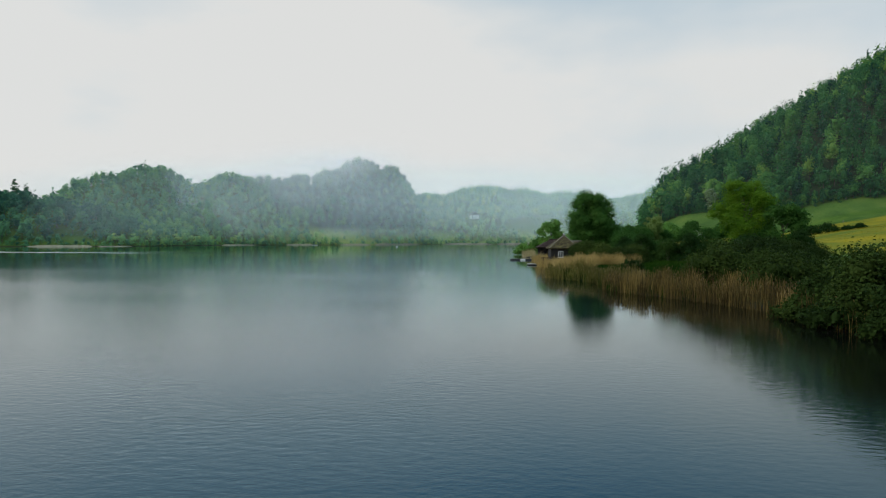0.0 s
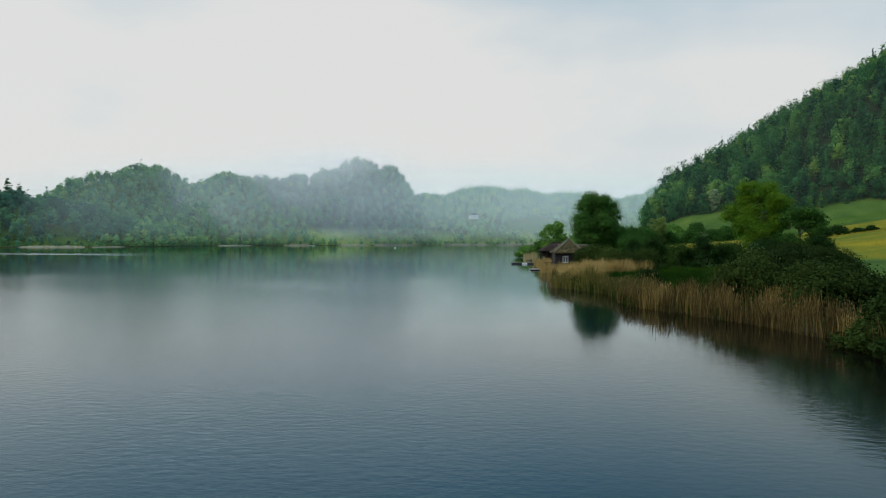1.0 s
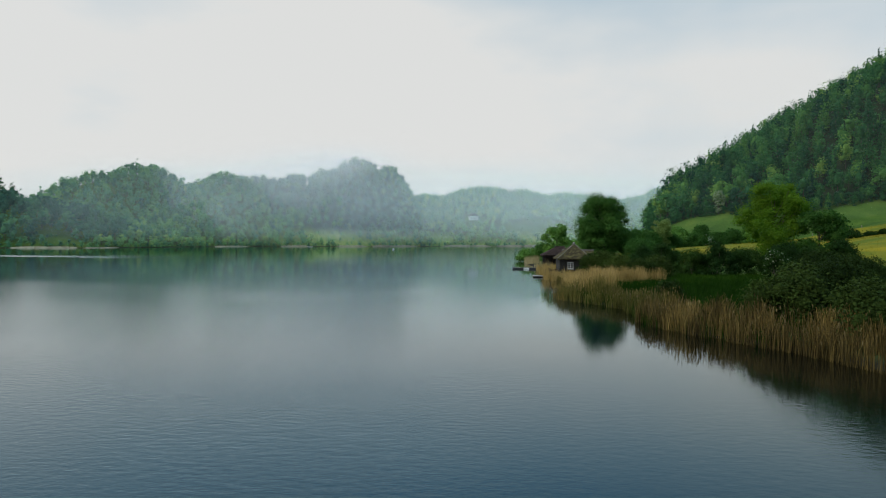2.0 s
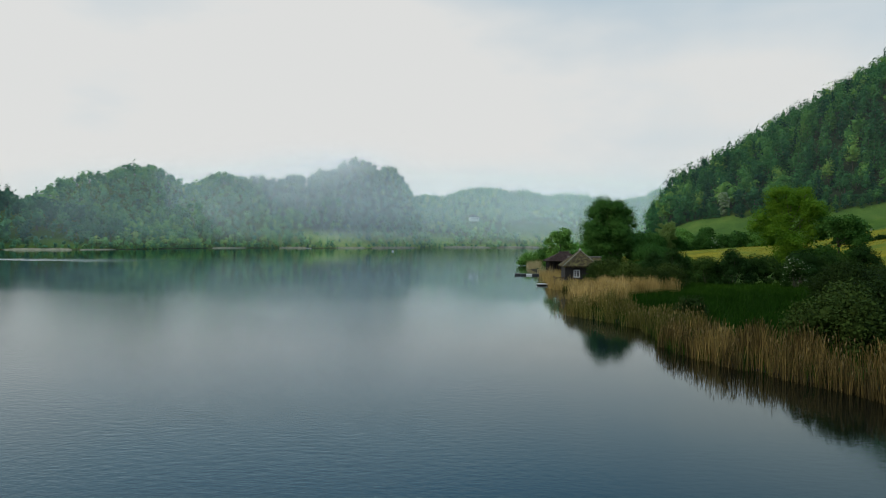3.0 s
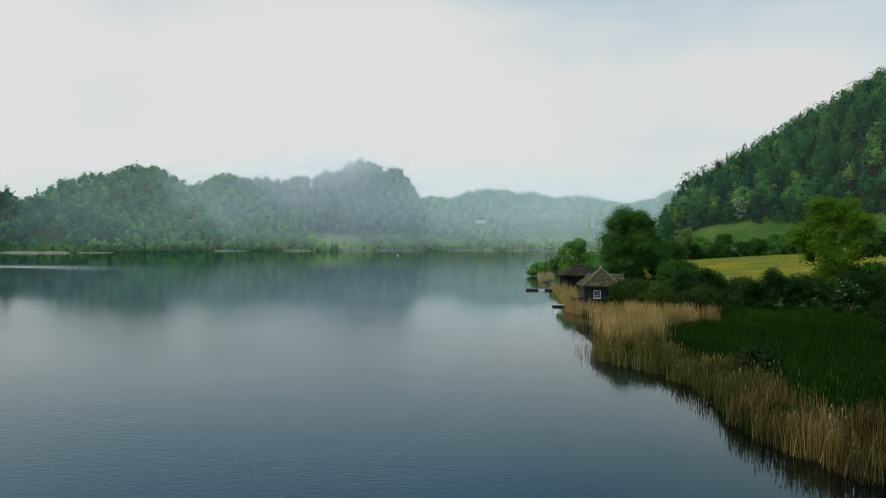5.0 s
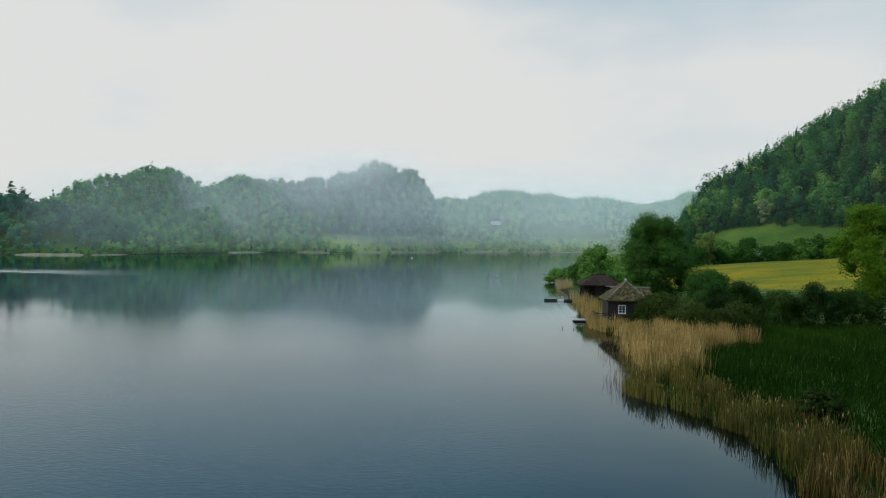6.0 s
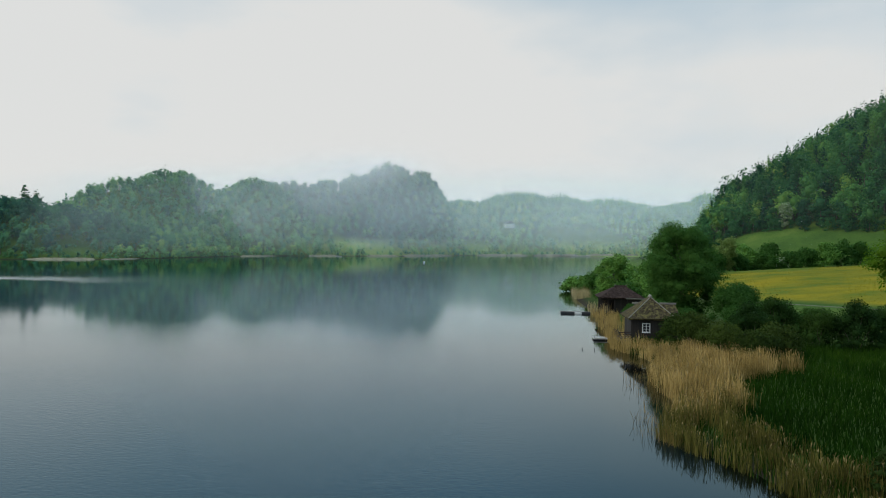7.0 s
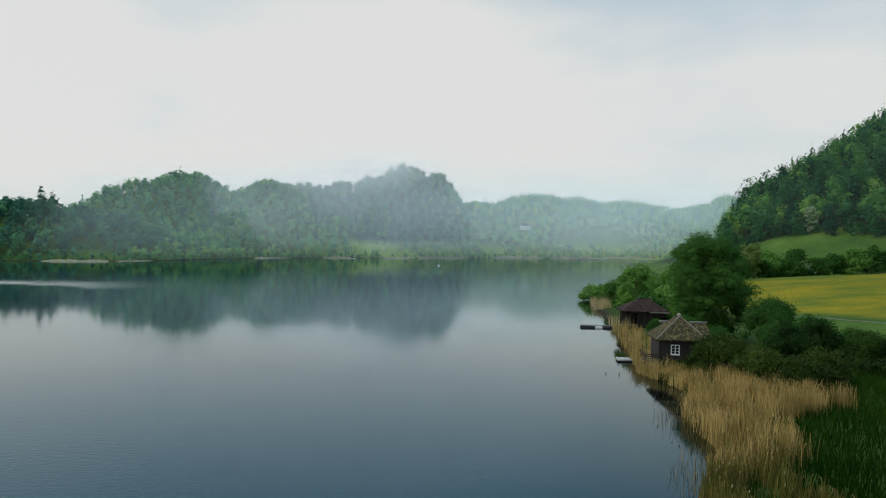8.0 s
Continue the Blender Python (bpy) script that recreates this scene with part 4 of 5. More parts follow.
zz = relief(xy[:, 0], xy[:, 1])
v, f, idx, tn = blades(rng, xy[~yes], rng.uniform(0.15, 0.35, (~yes).sum()), 0.08, 0.4, zz[~yes] - 0.03, np.clip(rng.normal(0.6, 0.2, (~yes).sum()), 0, 1))
tagged(new("meadow_grass", flat_mesh("meadow_grass", v, f, [MEADOW], idx, tn)), "long green grass of the hay meadow", "grass", kind="stuff")
c = np.concatenate([xy[yes], (zz[yes] + rng.uniform(0.25, 0.5, yes.sum()))[:, None]], -1)
n = len(c)
a = unit(np.concatenate([rng.normal(size=(n, 2)), rng.normal(size=(n, 1)) * 0.4], -1))
b = unit(np.cross(a, unit(np.concatenate([rng.normal(size=(n, 2)) * 0.5, np.ones((n, 1))], -1))))
s = rng.uniform(0.04, 0.085, n)[:, None]
v = np.stack([c - a * s, c - b * s, c + a * s, c + b * s], 1).reshape(-1, 3)
tagged(new("buttercups", flat_mesh("buttercups", v, np.arange(n * 4).reshape(-1, 4), [FLOWER], None, np.repeat(np.clip(rng.normal(0.6, 0.2, n), 0, 1), 4))), "yellow buttercups flowering across the hay meadow", "flowers", kind="stuff")

# ---- boathouses and jetties ----
def hip_roof(x0, x1, y0, y1, z0, z1, ridge0, ridge1, thick=0.22):
    """A hipped roof with eaves of real thickness; the ridge runs along y if its ends differ in y."""
    bm = bmesh.new()
    lo = [bm.verts.new(p) for p in ((x0, y0, z0), (x1, y0, z0), (x1, y1, z0), (x0, y1, z0))]
    hi = [bm.verts.new((*ridge0, z1)), bm.verts.new((*ridge1, z1))]
    under = [bm.verts.new((v.co.x + (0.12 if v.co.x < (x0 + x1) / 2 else -0.12), v.co.y + (0.12 if v.co.y < (y0 + y1) / 2 else -0.12), z0 - thick)) for v in lo]
    if abs(ridge0[1] - ridge1[1]) > abs(ridge0[0] - ridge1[0]):
        faces = [(lo[0], lo[1], hi[0]), (lo[1], lo[2], hi[1], hi[0]), (lo[2], lo[3], hi[1]), (lo[3], lo[0], hi[0], hi[1])]
    else:
        faces = [(lo[0], lo[1], hi[1], hi[0]), (lo[1], lo[2], hi[1]), (lo[2], lo[3], hi[0], hi[1]), (lo[3], lo[0], hi[0])]
    for f in faces:
        bm.faces.new(f)
    for k in range(4):
        bm.faces.new((under[k], under[(k + 1) % 4], lo[(k + 1) % 4], lo[k]))
    bm.faces.new(under[::-1])
    return bm


def shingle_rows(eave_a, eave_b, top_a, top_b, rows, r, proud=0.05):
    """Courses of uneven shingles over one roof face, as one mesh."""
    bm = bmesh.new()
    ea, eb, ta, tb = (Vector(p) for p in (eave_a, eave_b, top_a, top_b))
    nrm = (eb - ea).cross(ta - ea).normalized()
    for i in range(rows):
        s0, s1 = i / rows, min(1.0, (i + 1.25) / rows)
        a0, b0, a1, b1 = ea.lerp(ta, s0), eb.lerp(tb, s0), ea.lerp(ta, s1), eb.lerp(tb, s1)
        n = max(1, int((b0 - a0).length / 0.32))
        for k in range(n):
            u0, u1 = k / n + 0.004, (k + 1) / n - 0.004
            lift = nrm * (proud * r.uniform(0.7, 1.4))
            drop = (ea - ta).normalized() * r.uniform(0, 0.05)
            p = [a0.lerp(b0, u0) + lift + drop, a0.lerp(b0, u1) + lift + drop, a1.lerp(b1, u1) + nrm * 0.012, a1.lerp(b1, u0) + nrm * 0.012]
            q = [p[0] - lift * 0.9, p[1] - lift * 0.9]
            v = [bm.verts.new(c) for c in p + q]
            bm.faces.new(v[:4])
            bm.faces.new((v[4], v[5], v[1], v[0]))
    return bm


def beam(bm, a, b, w):
    a, b = Vector(a), Vector(b)
    return tube_into(bm, [a, b], [w, w], 4)


def board_wall(name, x0, x1, y0, y1, z0, z1, parent, r, step_=0.22, gap=None):
    """A wall of upright boards along x or y; gap: a stretch and heights left open for a window."""
    along_x = abs(x1 - x0) > abs(y1 - y0)
    a, b = (x0, x1) if along_x else (y0, y1)
    wall = part(name, box(min(x0, x1) if along_x else x0 + 0.05, max(x0, x1) if along_x else x1 - 0.05, y0 + (0.05 if along_x else 0), y1 - (0.05 if along_x else 0), z0, z1) if gap is None else wall_with_gap(x0, x1, y0 + 0.05, y1 - 0.05, z0, z1, gap), PLANK, parent)
    n = int((b - a) / step_)
    for k in range(n):
        u0, u1 = a + (b - a) * k / n + 0.008, a + (b - a) * (k + 1) / n - 0.008
        spans = [(z0, z1)]
        if gap and u1 > gap[0] and u0 < gap[1]:
            spans = [(z0, gap[2]), (gap[3], z1)]
        for s0, s1 in spans:
            j = r.uniform(-0.008, 0.008)
            bm = box(u0, u1, y0 + j, y0 + 0.04 + j, s0 - r.uniform(0, 0.05), s1) if along_x else box(x0 + j, x0 + 0.04 + j, u0, u1, s0 - r.uniform(0, 0.05), s1)
            part("board", bm, PLANK, wall)
    return wall


def wall_with_gap(x0, x1, y0, y1, z0, z1, gap):
    g0, g1, h0, h1 = gap
    bm = bmesh.new()
    box_into(bm, x0, g0, y0, y1, z0, z1)
    box_into(bm, g1, x1, y0, y1, z0, z1)
    box_into(bm, g0, g1, y0, y1, z0, h0)
    box_into(bm, g0, g1, y0, y1, h1, z1)
    return bm


def shingled_boathouse():
    r = random.Random(5)
    o = thing("boathouse", pose(20.7, 170, 0), "dark timber boathouse with a mossy shingled hip roof", "boathouse", "boathouses")
    W, D, F, E, T = 6.1, 5.4, 0.9, 4.15, 7.35
    for px in (0.1, W / 2, W - 0.1):
        for py in (0.15, D / 2, D - 0.15):
            bm = bmesh.new()
            tube_into(bm, [(px, py, -1.0), (px, py, F)], [0.13, 0.12], 8)
            part("post", bm, PLANK, o)
    part("floor", box(-0.05, W + 0.05, -0.05, D + 0.05, F - 0.16, F), PLANK, o)
    gap = (1.72, 2.82, 2.15, 3.45)
    board_wall("front_wall", 0, W, 0, 0.14, F, E, o, r, gap=gap)
    board_wall("side_wall", 0, 0.14, 0.14, D, F, E, o, r)
    part("side_wall", box(W - 0.12, W, 0.14, D, F, E), PLANK, o)
    part("rear_wall", box(0.14, W - 0.12, D - 0.12, D, F, E), PLANK, o)
    win = part("window", box(gap[0], gap[1], 0.08, 0.1, gap[2], gap[3]), DARK_GLASS, o, "white-framed six-pane window")
    g0, g1, h0, h1 = gap
    fr = bmesh.new()
    for b in ((g0 - 0.06, g0 + 0.07, h0, h1), (g1 - 0.07, g1 + 0.06, h0, h1), (g0 - 0.06, g1 + 0.06, h0 - 0.07, h0 + 0.06), (g0 - 0.06, g1 + 0.06, h1 - 0.06, h1 + 0.07)):
        box_into(fr, b[0], b[1], -0.05, 0.07, b[2], b[3])
    part("window_frame", fr, WHITE, win, "white painted window frame")
    mid = (g0 + g1) / 2
    part("mullion", box(mid - 0.045, mid + 0.045, -0.03, 0.06, h0, h1), WHITE, win, "white painted glazing bar")
    for k in (1, 2):
        z = h0 + (h1 - h0) * k / 3
        part("glazing_bar", box(g0, g1, -0.02, 0.055, z - 0.022, z + 0.022), WHITE, win, "white painted glazing bar")
    part("sill", box(g0 - 0.12, g1 + 0.12, -0.1, 0.05, h0 - 0.13, h0 - 0.07), WHITE, win)
    x0, x1, y0, y1 = -0.55, W + 0.6, -0.65, D + 0.6
    ra, rb = (3.35, 2.2), (3.35, 3.3)
    roof = part("roof", hip_roof(x0, x1, y0, y1, E + 0.1, T, ra, rb), THATCH, o, "mossy brown shingled hip roof")
    part("shingles", shingle_rows((x0, y0, E + 0.1), (x1, y0, E + 0.1), (*ra, T), (*ra, T), 13, r), THATCH, roof)
    part("shingles", shingle_rows((x0, y1, E + 0.1), (x0, y0, E + 0.1), (*rb, T), (*ra, T), 13, r), THATCH, roof)
    part("shingles", shingle_rows((x1, y0, E + 0.1), (x1, y1, E + 0.1), (*ra, T), (*rb, T), 13, r), THATCH, roof)
    for c in ((x0, y0), (x1, y0), (x0, y1), (x1, y1)):
        bm = bmesh.new()
        beam(bm, (*c, E + 0.16), (*(ra if c[1] < 1 else rb), T + 0.05), 0.075)
        part("hip_cap", bm, GREY_WOOD, roof, "pale weathered hip board")
    bm = bmesh.new()
    tube_into(bm, [(3.35, 2.0, T + 0.02), (3.35, 2.75, T + 0.22), (3.35, 3.5, T + 0.02)], [0.2, 0.24, 0.2], 6)
    part("ridge_cap", bm, GREY_WOOD, roof, "pale weathered ridge cap")
    # rear wing with its ridge across
    part("rear_wing", box(2.1, 8.2, D, D + 3.6, F, E), PLANK, o)
    part("rear_roof", hip_roof(1.7, 8.7, D - 0.3, D + 4.2, E, 5.95, (2.0, D + 2.0), (8.4, D + 2.0)), THATCH, o)
    for a, b in ((1.6, 3.1), (6.0, 8.6)):
        part("ridge_board", box(a, b, D + 1.8, D + 2.2, 5.86, 6.12, 0.02), GREY_WOOD, o, "pale weathered ridge board")
    # porch towards the water
    porch = part("porch", box(-1.9, -0.06, -0.1, 4.4, F - 0.14, F), GREY_WOOD, o, "weathered plank porch")
    for px, py in ((-1.8, 0.0), (-1.8, 2.1), (-1.8, 4.3), (-0.9, 0.0)):
        bm = bmesh.new()
        tube_into(bm, [(px, py, -1.0), (px, py, F + 1.15)], [0.08, 0.07], 7)
        part("porch_post", bm, PLANK, porch)
    for z in (F + 0.15, F + 0.45, F + 0.75, F + 1.05):
        part("rail", box(-1.84, -1.76, -0.05, 4.4, z, z + 0.12), RED_TILE, porch, "reddish-brown porch rail")
        part("rail", box(-1.76, -0.05, -0.06, 0.0, z, z + 0.12), RED_TILE, porch, "reddish-brown porch rail")
    return o


def tiled_boathouse():
    r = random.Random(6)
    o = thing("boathouse", pose(22.9, 213.5, 0), "open dark boathouse with a brown tiled hip roof", "boathouse", "boathouses")
    W, D, F, E, T = 8.4, 6.5, 0.6, 4.0, 6.4
    for k in range(7):
        part("post", box(W * k / 6 - 0.11 if k else -0.02, W * k / 6 + 0.11 if k < 6 else W + 0.02, -0.08, 0.12, -1.0, E), PLANK, o)
    for k in range(1, 4):
        part("post", box(-0.08, 0.12, D * k / 4 - 0.1, D * k / 4 + 0.1, -1.0, E), PLANK, o)
    part("floor", box(0.15, W, 0.15, D, F - 0.2, F), PLANK, o)
    part("rear_wall", box(0.15, W, D - 0.12, D, F, E), PLANK, o)
    part("side_wall", box(W - 0.14, W - 0.03, 0.15, D - 0.12, F, E), PLANK, o)
    part("parapet", box(2.9, W - 0.15, 0.13, 0.22, F, E - 0.2), PLANK, o)
    part("tie_beam", box(-0.1, W + 0.1, -0.14, -0.081, E - 0.32, E - 0.06), PLANK, o)
    x0, x1, y0, y1 = -0.6, W + 0.7, -0.7, D + 0.7
    ra, rb = (3.5, 3.2), (5.6, 3.2)
    roof = part("roof", hip_roof(x0, x1, y0, y1, E + 0.05, T, ra, rb), RED_TILE, o, "dark brown tiled hip roof")
    part("tiles", shingle_rows((x0, y0, E + 0.05), (x1, y0, E + 0.05), (*ra, T), (*rb, T), 14, r, 0.04), RED_TILE, roof)
    part("tiles", shingle_rows((x0, y1, E + 0.05), (x0, y0, E + 0.05), (*ra, T), (*ra, T), 14, r, 0.04), RED_TILE, roof)
    bm = bmesh.new()
    tube_into(bm, [(3.3, 3.2, T + 0.02), (5.8, 3.2, T + 0.02)], [0.15, 0.15], 6)
    part("ridge_cap", bm, RED_TILE, roof)
    for cx in (3.35, 5.75):
        part("ridge_knob", box(cx - 0.2, cx + 0.2, 3.0, 3.4, T + 0.05, T + 0.3, 0.03), GREY_WOOD, roof, "pale ridge knob")
    part("eave_board", box(5.0, W + 0.7, -0.78, -0.71, E - 0.22, E + 0.02), GREY_WOOD, o, "pale weathered eave board")
    return o


def bathing_raft():
    o = thing("bathing_raft", pose(15.7, 174.6, 0), "weathered plank raft moored beside the boathouse", "raft")
    for k in range(3):
        bm = bmesh.new()
        tube_into(bm, [(0.1, 0.3 + 0.75 * k, 0.08), (4.9, 0.3 + 0.75 * k, 0.08)], [0.2, 0.2], 8)
        part("float", bm, BLACK, o)
    frame_ = part("frame", box(0, 5.06, 0, 2.1, 0.2, 0.33, 0.01), PALE_WOOD, o, "pale painted edge")
    for k in range(19):
        part("plank", box(0.02 + k * 0.266, 0.02 + k * 0.266 + 0.25, -0.04, 2.14, 0.335, 0.375), PALE_WOOD, frame_)
    part("ladder_post", box(0.05, 0.12, 0.1, 0.17, 0.36, 0.75), BLACK, o)
    return o


def float_jetty():
    o = thing("float_jetty", pose(14.2, 215.9, 0), "narrow black floating jetty with a white section", "jetty")
    for k, m in enumerate((BLACK, BLACK, WHITE, BLACK)):
        part("pontoon", box(k * 1.55 + 0.02, k * 1.55 + (1.5 if k < 3 else 1.9), 0, 1.3, -0.1, 0.42, 0.05), m, o, "white pontoon" if m is WHITE else "black pontoon")
    part("deck", box(0.0, 6.55, 0.1, 1.2, 0.424, 0.47), GREY_WOOD, o)
    for x in (0.3, 3.0, 6.0):
        bm = bmesh.new()
        tube_into(bm, [(x, 1.36, -1.5), (x, 1.36, 0.65)], [0.05, 0.05], 6)
        part("mooring_post", bm, BLACK, o)
    return o


shingled_boathouse()
tiled_boathouse()
bathing_raft()
float_jetty()
for x, y, h in ((12.6, 164.6, 0.3), (14.3, 164.2, 0.32), (16.2, 150.5, 0.4)):
    bm = bmesh.new()
    tube_into(bm, [(0, 0, -1.5), (0.02, 0, h * 0.5), (0.05, 0.01, h)], [0.06, 0.055, 0.045], 7)
    me = bpy.data.meshes.new("mooring_stake")
    bm.to_mesh(me)
    bm.free()
    me.materials.append(BLACK)
    ob = new("mooring_stake", me)
    ob.matrix_world = pose(x, y, 0)
    tagged(ob, "thin dark stake standing in the water", "stake", "stakes in the water")


# ---- across the lake ----
def far_house(x, y, w, d, h, turn, label):
    o = thing("farmhouse", pose(x, y, ground_z(x, y) - 0.4, 0, 0, turn), label, "house")
    bm = box(-w / 2, w / 2, -d / 2, d / 2, 0, h)
    part("wall", bm, WHITE, o)
    bm = bmesh.new()
    pr = [(-w / 2 - 0.8, h - 0.4), (0, h + w * 0.33), (w / 2 + 0.8, h - 0.4)]
    a = [bm.verts.new((px, -d / 2 - 0.9, pz)) for px, pz in pr] + [bm.verts.new((px, -d / 2 - 0.9, pz + 0.3)) for px, pz in pr]
    b = [bm.verts.new((px, d / 2 + 0.9, pz)) for px, pz in pr] + [bm.verts.new((px, d / 2 + 0.9, pz + 0.3)) for px, pz in pr]
    for i, j in ((0, 1), (1, 2)):
        bm.faces.new((a[i + 3], a[j + 3], b[j + 3], b[i + 3]))
        bm.faces.new((a[i], b[i], b[j], a[j]))
        bm.faces.new((a[i], a[j], a[j + 3], a[i + 3]))
        bm.faces.new((b[i], b[i + 3], b[j + 3], b[j]))
    for i in (0, 2):
        bm.faces.new((a[i], a[i + 3], b[i + 3], b[i]))
    part("roof", bm, RED_TILE, o, "brown tiled gable roof")
    gb = bmesh.new()
    v = [gb.verts.new(p) for p in ((-w / 2, -d / 2 - 0.01, h), (w / 2, -d / 2 - 0.01, h), (0, -d / 2 - 0.01, h + w * 0.31))]
    w2 = [gb.verts.new((p.co.x, d / 2, p.co.z)) for p in v]
    gb.faces.new(v), gb.faces.new(w2[::-1])
    part("gable", gb, PLANK, o, "dark boarded gable")
    for k in range(3):
        part("window", box(-w / 2 + w * (k + 0.5) / 3 - 0.5, -w / 2 + w * (k + 0.5) / 3 + 0.5, -d / 2 - 0.06, -d / 2 - 0.02, 1.2, 2.6), DARK_GLASS, o)
        part("window", box(-w / 2 + w * (k + 0.5) / 3 - 0.5, -w / 2 + w * (k + 0.5) / 3 + 0.5, -d / 2 - 0.06, -d / 2 - 0.02, 3.7, 4.9), DARK_GLASS, o)
    return o


far_house(14, 1045, 13, 14, 6.2, 12, "white farmhouse with a brown roof on the far slope")


def small_boat(x, y, turn, length, mat, label):
    bm = bmesh.new()
    rings = []
    for i, (s, wd, zk) in enumerate(((0.0, 0.75, 0.02), (0.3, 1.0, -0.1), (0.65, 0.85, -0.08), (0.9, 0.4, 0.05), (1.0, 0.04, 0.25))):
        half = wd * length * 0.17
        px = (s - 0.5) * length
        rings.append([bm.verts.new((px, -half, 0.5 + 0.12 * s)), bm.verts.new((px, -half * 0.6, zk)), bm.verts.new((px, half * 0.6, zk)), bm.verts.new((px, half, 0.5 + 0.12 * s))])
    for lo, hi in zip(rings, rings[1:]):
        for k in range(3):
            bm.faces.new((lo[k], lo[k + 1], hi[k + 1], hi[k]))
    bm.faces.new(rings[0])
    bmesh.ops.solidify(bm, geom=bm.faces[:], thickness=0.06)
    o = thing("rowing_boat", pose(x, y, 0, 0, 0, turn), label, "boat")
    part("hull", bm, mat, o)
    part("thwart", box(-0.2, 0.15, -length * 0.15, length * 0.15, 0.36, 0.42), GREY_WOOD, o)
    return o


small_boat(-171, 757, 20, 6.0, WHITE, "small white boat moored off the far shore")
bm = bmesh.new()
bmesh.ops.create_icosphere(bm, subdivisions=2, radius=0.9)
buoy = thing("mooring_buoy", pose(-60, 590, 0.25), "round white mooring buoy afloat on the lake", "buoy")
part("float", bm, WHITE, buoy)
part("ring", box(-0.08, 0.08, -0.08, 0.08, 0.8, 1.15), BLACK, buoy)


def bathing_place():
    o = thing("far_jetty", pose(100, 993, 0), "pale timber jetty on the far shore", "jetty")
    deck = part("deck", box(0, 26, 0, 4, 0.7, 1.0), WHITE, o, "pale weathered jetty deck")
    for k in range(6):
        bm = bmesh.new()
        tube_into(bm, [(1 + k * 4.8, 0.3, -1.5), (1 + k * 4.8, 0.3, 1.7)], [0.16, 0.16], 6)
        part("pile", bm, GREY_WOOD, o)
    part("rail", box(0, 26, 3.8, 3.9, 1.7, 1.85), WHITE, deck)
    return o


bathing_place()

# pale gravel banks along the far shore, with dry reeds on some of them
def gravel_bank(a, b, depth, rise, seed):
    r = np.random.default_rng(seed)
    n = max(12, int(math.hypot(b[0] - a[0], b[1] - a[1]) / 1.5))
    t = np.linspace(0, 1, n)
    cx, cy = a[0] + (b[0] - a[0]) * t, a[1] + (b[1] - a[1]) * t
    ln = math.hypot(b[0] - a[0], b[1] - a[1])
    ox, oy = -(b[1] - a[1]) / ln, (b[0] - a[0]) / ln
    taper = np.minimum(1, np.minimum(t, 1 - t) * 6) ** 0.5
    wob = 0.6 * waves(cx, cy, 14, seed) + 0.25 * r.normal(size=n)
    rows = []
    for k, (off, up) in enumerate(((-0.5, -0.5), (-0.2, 0.12), (0.15, 0.7), (0.55, 1.0), (1.0, 0.85), (1.4, -0.6))):
        w = off * depth * taper + wob * (k < 3)
        z = up * rise * taper + (0.12 * rise * r.normal(size=n) if 0 < k < 5 else 0)
        base = np.maximum(relief(cx + ox * w, cy + oy * w), 0) if k > 2 else 0
        rows.append(np.stack([cx + ox * w, cy + oy * w, z + base], -1))
    q = np.arange(6 * n).reshape(6, n)
    f = np.stack([q[:-1, :-1], q[:-1, 1:], q[1:, 1:], q[1:, :-1]], -1).reshape(-1, 4)
    return tagged(new("gravel_bank", flat_mesh("gravel_bank", np.concatenate(rows), f, [SAND])), "low bank of pale gravel on the far shore", "gravel bank", kind="stuff")


rng = np.random.default_rng(77)
for k, (a, b, depth, rise) in enumerate((((-338, 507), (-297, 528), 4, 0.8), ((-294, 530), (-284, 566), 3, 0.5), ((-253, 690), (-232, 735), 4, 0.7), ((-205, 759), (-176, 780), 4, 0.9), ((-150, 799), (-116, 823), 4, 1.1),
                                         ((-112, 828), (-60, 898), 4, 1.3), ((-30, 938), (40, 975), 5, 1.8), ((46, 978), (112, 1002), 5, 2.0), ((120, 1003), (195, 1010), 5, 2.0))):
    gravel_bank(a, b, depth, rise, 500 + k)
    n = int(math.hypot(b[0] - a[0], b[1] - a[1]) * 2.5)
    t, w = rng.random(n), rng.uniform(0.5, depth, n)
    nx_, ny_ = -(b[1] - a[1]), (b[0] - a[0])
    ln = math.hypot(nx_, ny_)
    xy = np.stack([a[0] + (b[0] - a[0]) * t + nx_ / ln * w, a[1] + (b[1] - a[1]) * t + ny_ / ln * w], -1)
    v, f, idx, tn = blades(rng, xy, rng.uniform(0.6, 1.6, n), 0.3, 0.3, np.maximum(relief(xy[:, 0], xy[:, 1]), 0), np.clip(rng.normal(0.5, 0.2, n), 0, 1.2))
    tagged(new("far_reeds", flat_mesh("far_reeds", v, f, [YOUNG_REED], idx, tn)), "sparse dry grass on a gravel bank", "reeds", kind="stuff")

# tall spruces over the trees on the far bank
for k, (x, y, h) in enumerate(((-439, 640, 33), (-428, 640, 30))):
    vv, ff, mm = tree_kind(np.random.default_rng(300 + k), True, 700, 0.05)
    o = thing("spruce_tree", pose(x, y, ground_z(x, y) - 0.3), "tall dark spruce rising over the far wood", "tree", "spruces on the far bank")
    vv = vv * (h * 1.7, h * 1.7, h)
    for nm, which_, mt in (("crown", 0, LEAF_HILL), ("trunk", 1, BARK)):
        ob = new(nm, flat_mesh(nm, vv, ff[mm == which_], [mt], None, np.full(len(vv), 0.05)))
        ob.parent = o

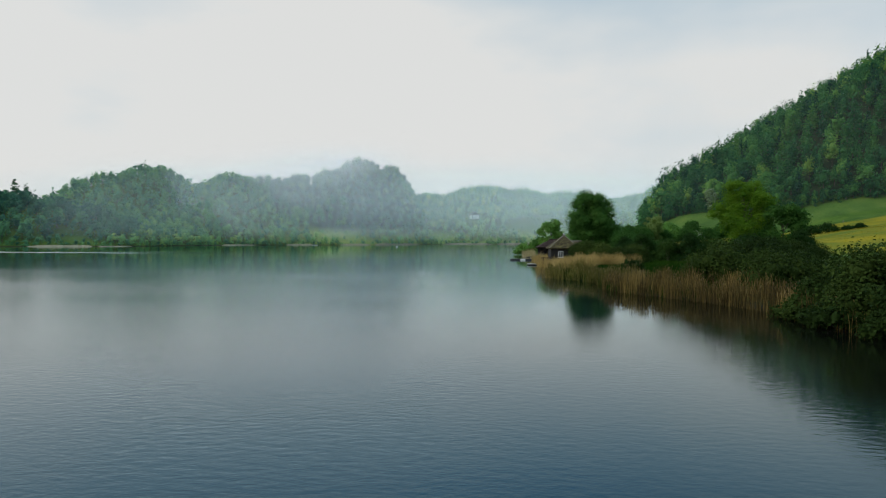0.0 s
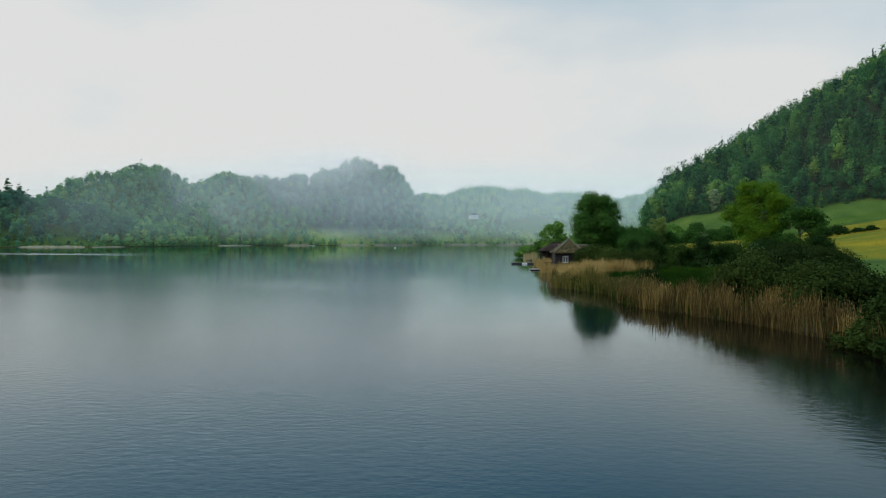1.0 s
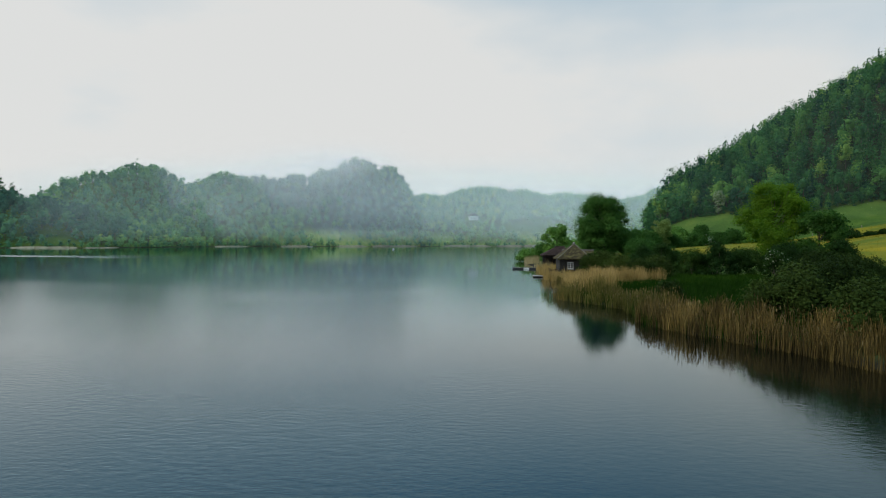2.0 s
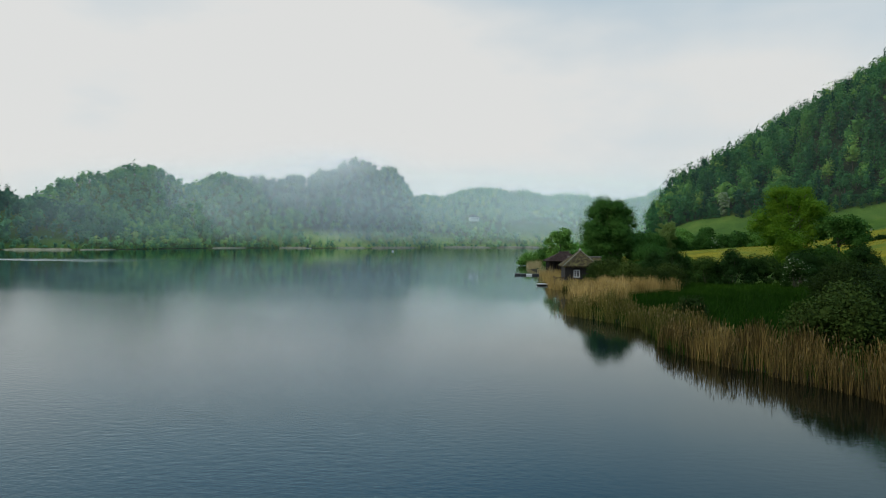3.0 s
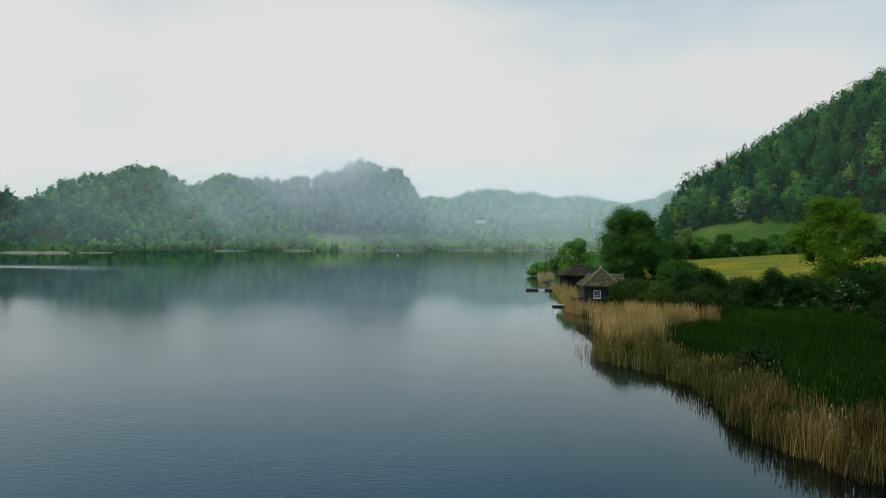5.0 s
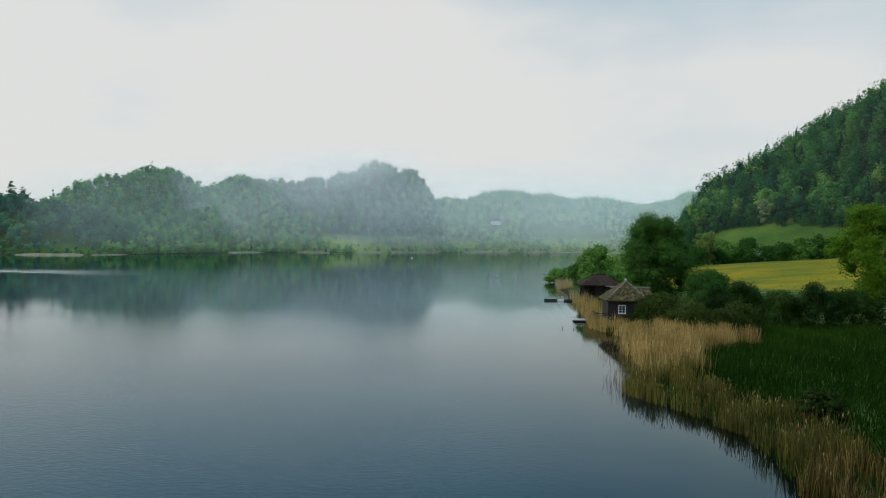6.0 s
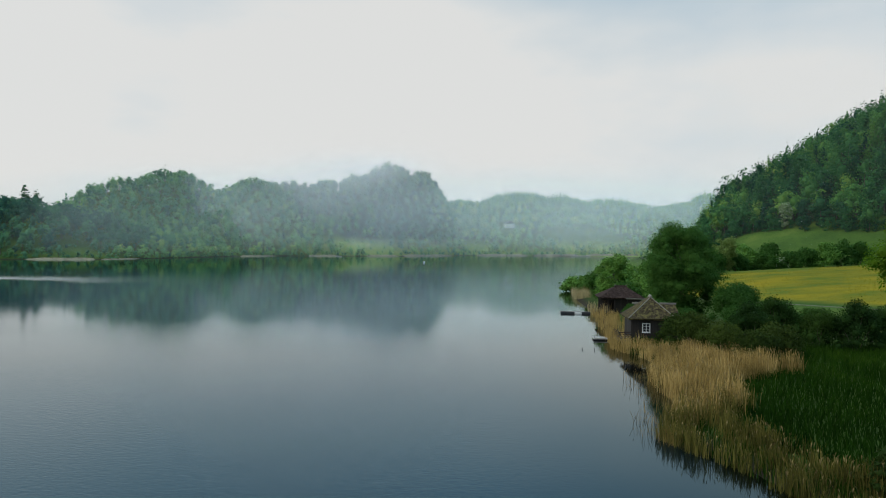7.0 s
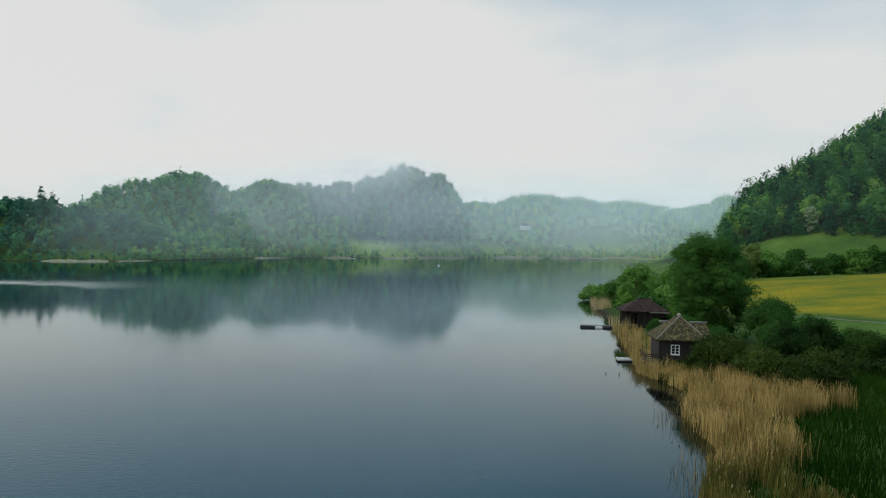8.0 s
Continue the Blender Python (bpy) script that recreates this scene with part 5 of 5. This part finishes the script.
# fence posts high in the meadow
for k, (x, y) in enumerate(((178, 372), (185, 371), (192, 369), (199, 366))):
    bm = box(-0.12, 0.12, -0.12, 0.12, 0, 1.5, 0.03)
    me = bpy.data.meshes.new("fence_post")
    bm.to_mesh(me)
    bm.free()
    me.materials.append(GREY_WOOD)
    ob = new("fence_post", me)
    ob.matrix_world = pose(x, y, ground_z(x, y) - 0.1)
    tagged(ob, "pale wooden fence post in the meadow", "fence post", "fence posts in the meadow")


# ---- haze sheets over the far lake, cloud on the hilltop ----
def haze_sheet(x0, x1, y0, y1, z1, share, label, seed, ends=70):
    """A leaning see-through sheet added in place of air haze, fading out upwards and at its ends."""
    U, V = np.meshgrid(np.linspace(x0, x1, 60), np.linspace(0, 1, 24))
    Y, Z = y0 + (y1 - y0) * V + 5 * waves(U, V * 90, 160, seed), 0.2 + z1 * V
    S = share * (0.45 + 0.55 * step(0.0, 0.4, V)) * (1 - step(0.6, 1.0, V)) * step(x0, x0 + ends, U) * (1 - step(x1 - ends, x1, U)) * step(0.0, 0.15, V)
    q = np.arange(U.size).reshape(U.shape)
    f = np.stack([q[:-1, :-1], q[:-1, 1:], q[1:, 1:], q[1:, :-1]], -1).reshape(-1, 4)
    me = flat_mesh("mist", np.stack([U, Y, Z], -1).reshape(-1, 3), f, [HAZE])
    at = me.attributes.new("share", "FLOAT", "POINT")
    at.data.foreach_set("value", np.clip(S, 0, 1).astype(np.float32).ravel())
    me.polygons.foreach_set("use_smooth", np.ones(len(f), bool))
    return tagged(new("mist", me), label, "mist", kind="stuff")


haze_sheet(-335, 130, 440, 500, 75, 0.16, "see-through sheet standing in for haze over the lake", 81, 100)
haze_sheet(-560, 540, 715, 845, 118, 0.14, "see-through sheet standing in for haze before the far hills", 82, 110)
haze_sheet(-560, 540, 810, 940, 125, 0.18, "see-through sheet standing in for haze between the far hills", 85, 110)
haze_sheet(-55, 560, 985, 1090, 108, 0.13, "see-through sheet standing in for haze before the far ridge", 87, 200)
haze_sheet(-55, 600, 1050, 1160, 116, 0.13, "see-through sheet standing in for haze between the far ridges", 83, 200)
haze_sheet(96, 420, 410, 440, 150, 0.03, "faint see-through sheet standing in for haze before the steep hillside", 86, 24)


def low_cloud(y0, seed):
    """A sheet of thin cloud, thickest where it wraps the hilltop."""
    U, V = np.meshgrid(np.linspace(-520, -50, 48), np.linspace(20, 300, 41))
    thick = np.exp(-((U + 165) / np.where(U < -165, 105, 62)) ** 2 - ((V - 112) / np.where(V < 112, 22, 19)) ** 2)
    S = 0.225 * thick * (1 + 0.1 * waves(U, V, 60, seed)) + 0.06 * np.exp(-((U + 300) / 90) ** 2 - ((V - 92) / 14) ** 2)
    q = np.arange(U.size).reshape(U.shape)
    f = np.stack([q[:-1, :-1], q[:-1, 1:], q[1:, 1:], q[1:, :-1]], -1).reshape(-1, 4)
    me = flat_mesh("low_cloud", np.stack([U, y0 + V, V], -1).reshape(-1, 3), f, [CLOUD])
    at = me.attributes.new("share", "FLOAT", "POINT")
    at.data.foreach_set("value", np.clip(S, 0, 1).astype(np.float32).ravel())
    me.polygons.foreach_set("use_smooth", np.ones(len(f), bool))
    return tagged(new("low_cloud", me), "low cloud drifting across the hilltop", "cloud", kind="stuff")


low_cloud(786, 53)
low_cloud(796, 57)
low_cloud(806, 61)


# ---- footpath along the meadow's lower edge ----
def footpath():
    way = [(54, 263), (58, 257), (62, 250), (69, 237), (76, 225), (84, 212), (93, 201)]
    px = np.interp(np.linspace(0, 6, 80), range(7), [p[0] for p in way]) + 0.4 * np.sin(np.linspace(0, 17, 80))
    py = np.interp(np.linspace(0, 6, 80), range(7), [p[1] for p in way])
    rows = []
    for o_ in (-0.55, -0.4, 0.4, 0.55):
        x, y = px + o_ * 0.87, py + o_ * 0.5
        rows.append(np.stack([x, y, relief(x, y) + (0.09 if abs(o_) < 0.5 else -0.1)], -1))
    v = np.concatenate(rows)
    q = np.arange(320).reshape(4, 80)
    f = np.stack([q[:-1, :-1], q[:-1, 1:], q[1:, 1:], q[1:, :-1]], -1).reshape(-1, 4)
    return tagged(new("footpath", flat_mesh("footpath", v, f, [PATH_DIRT])), "pale trodden footpath along the flowering meadow", "footpath", kind="structure")


footpath()
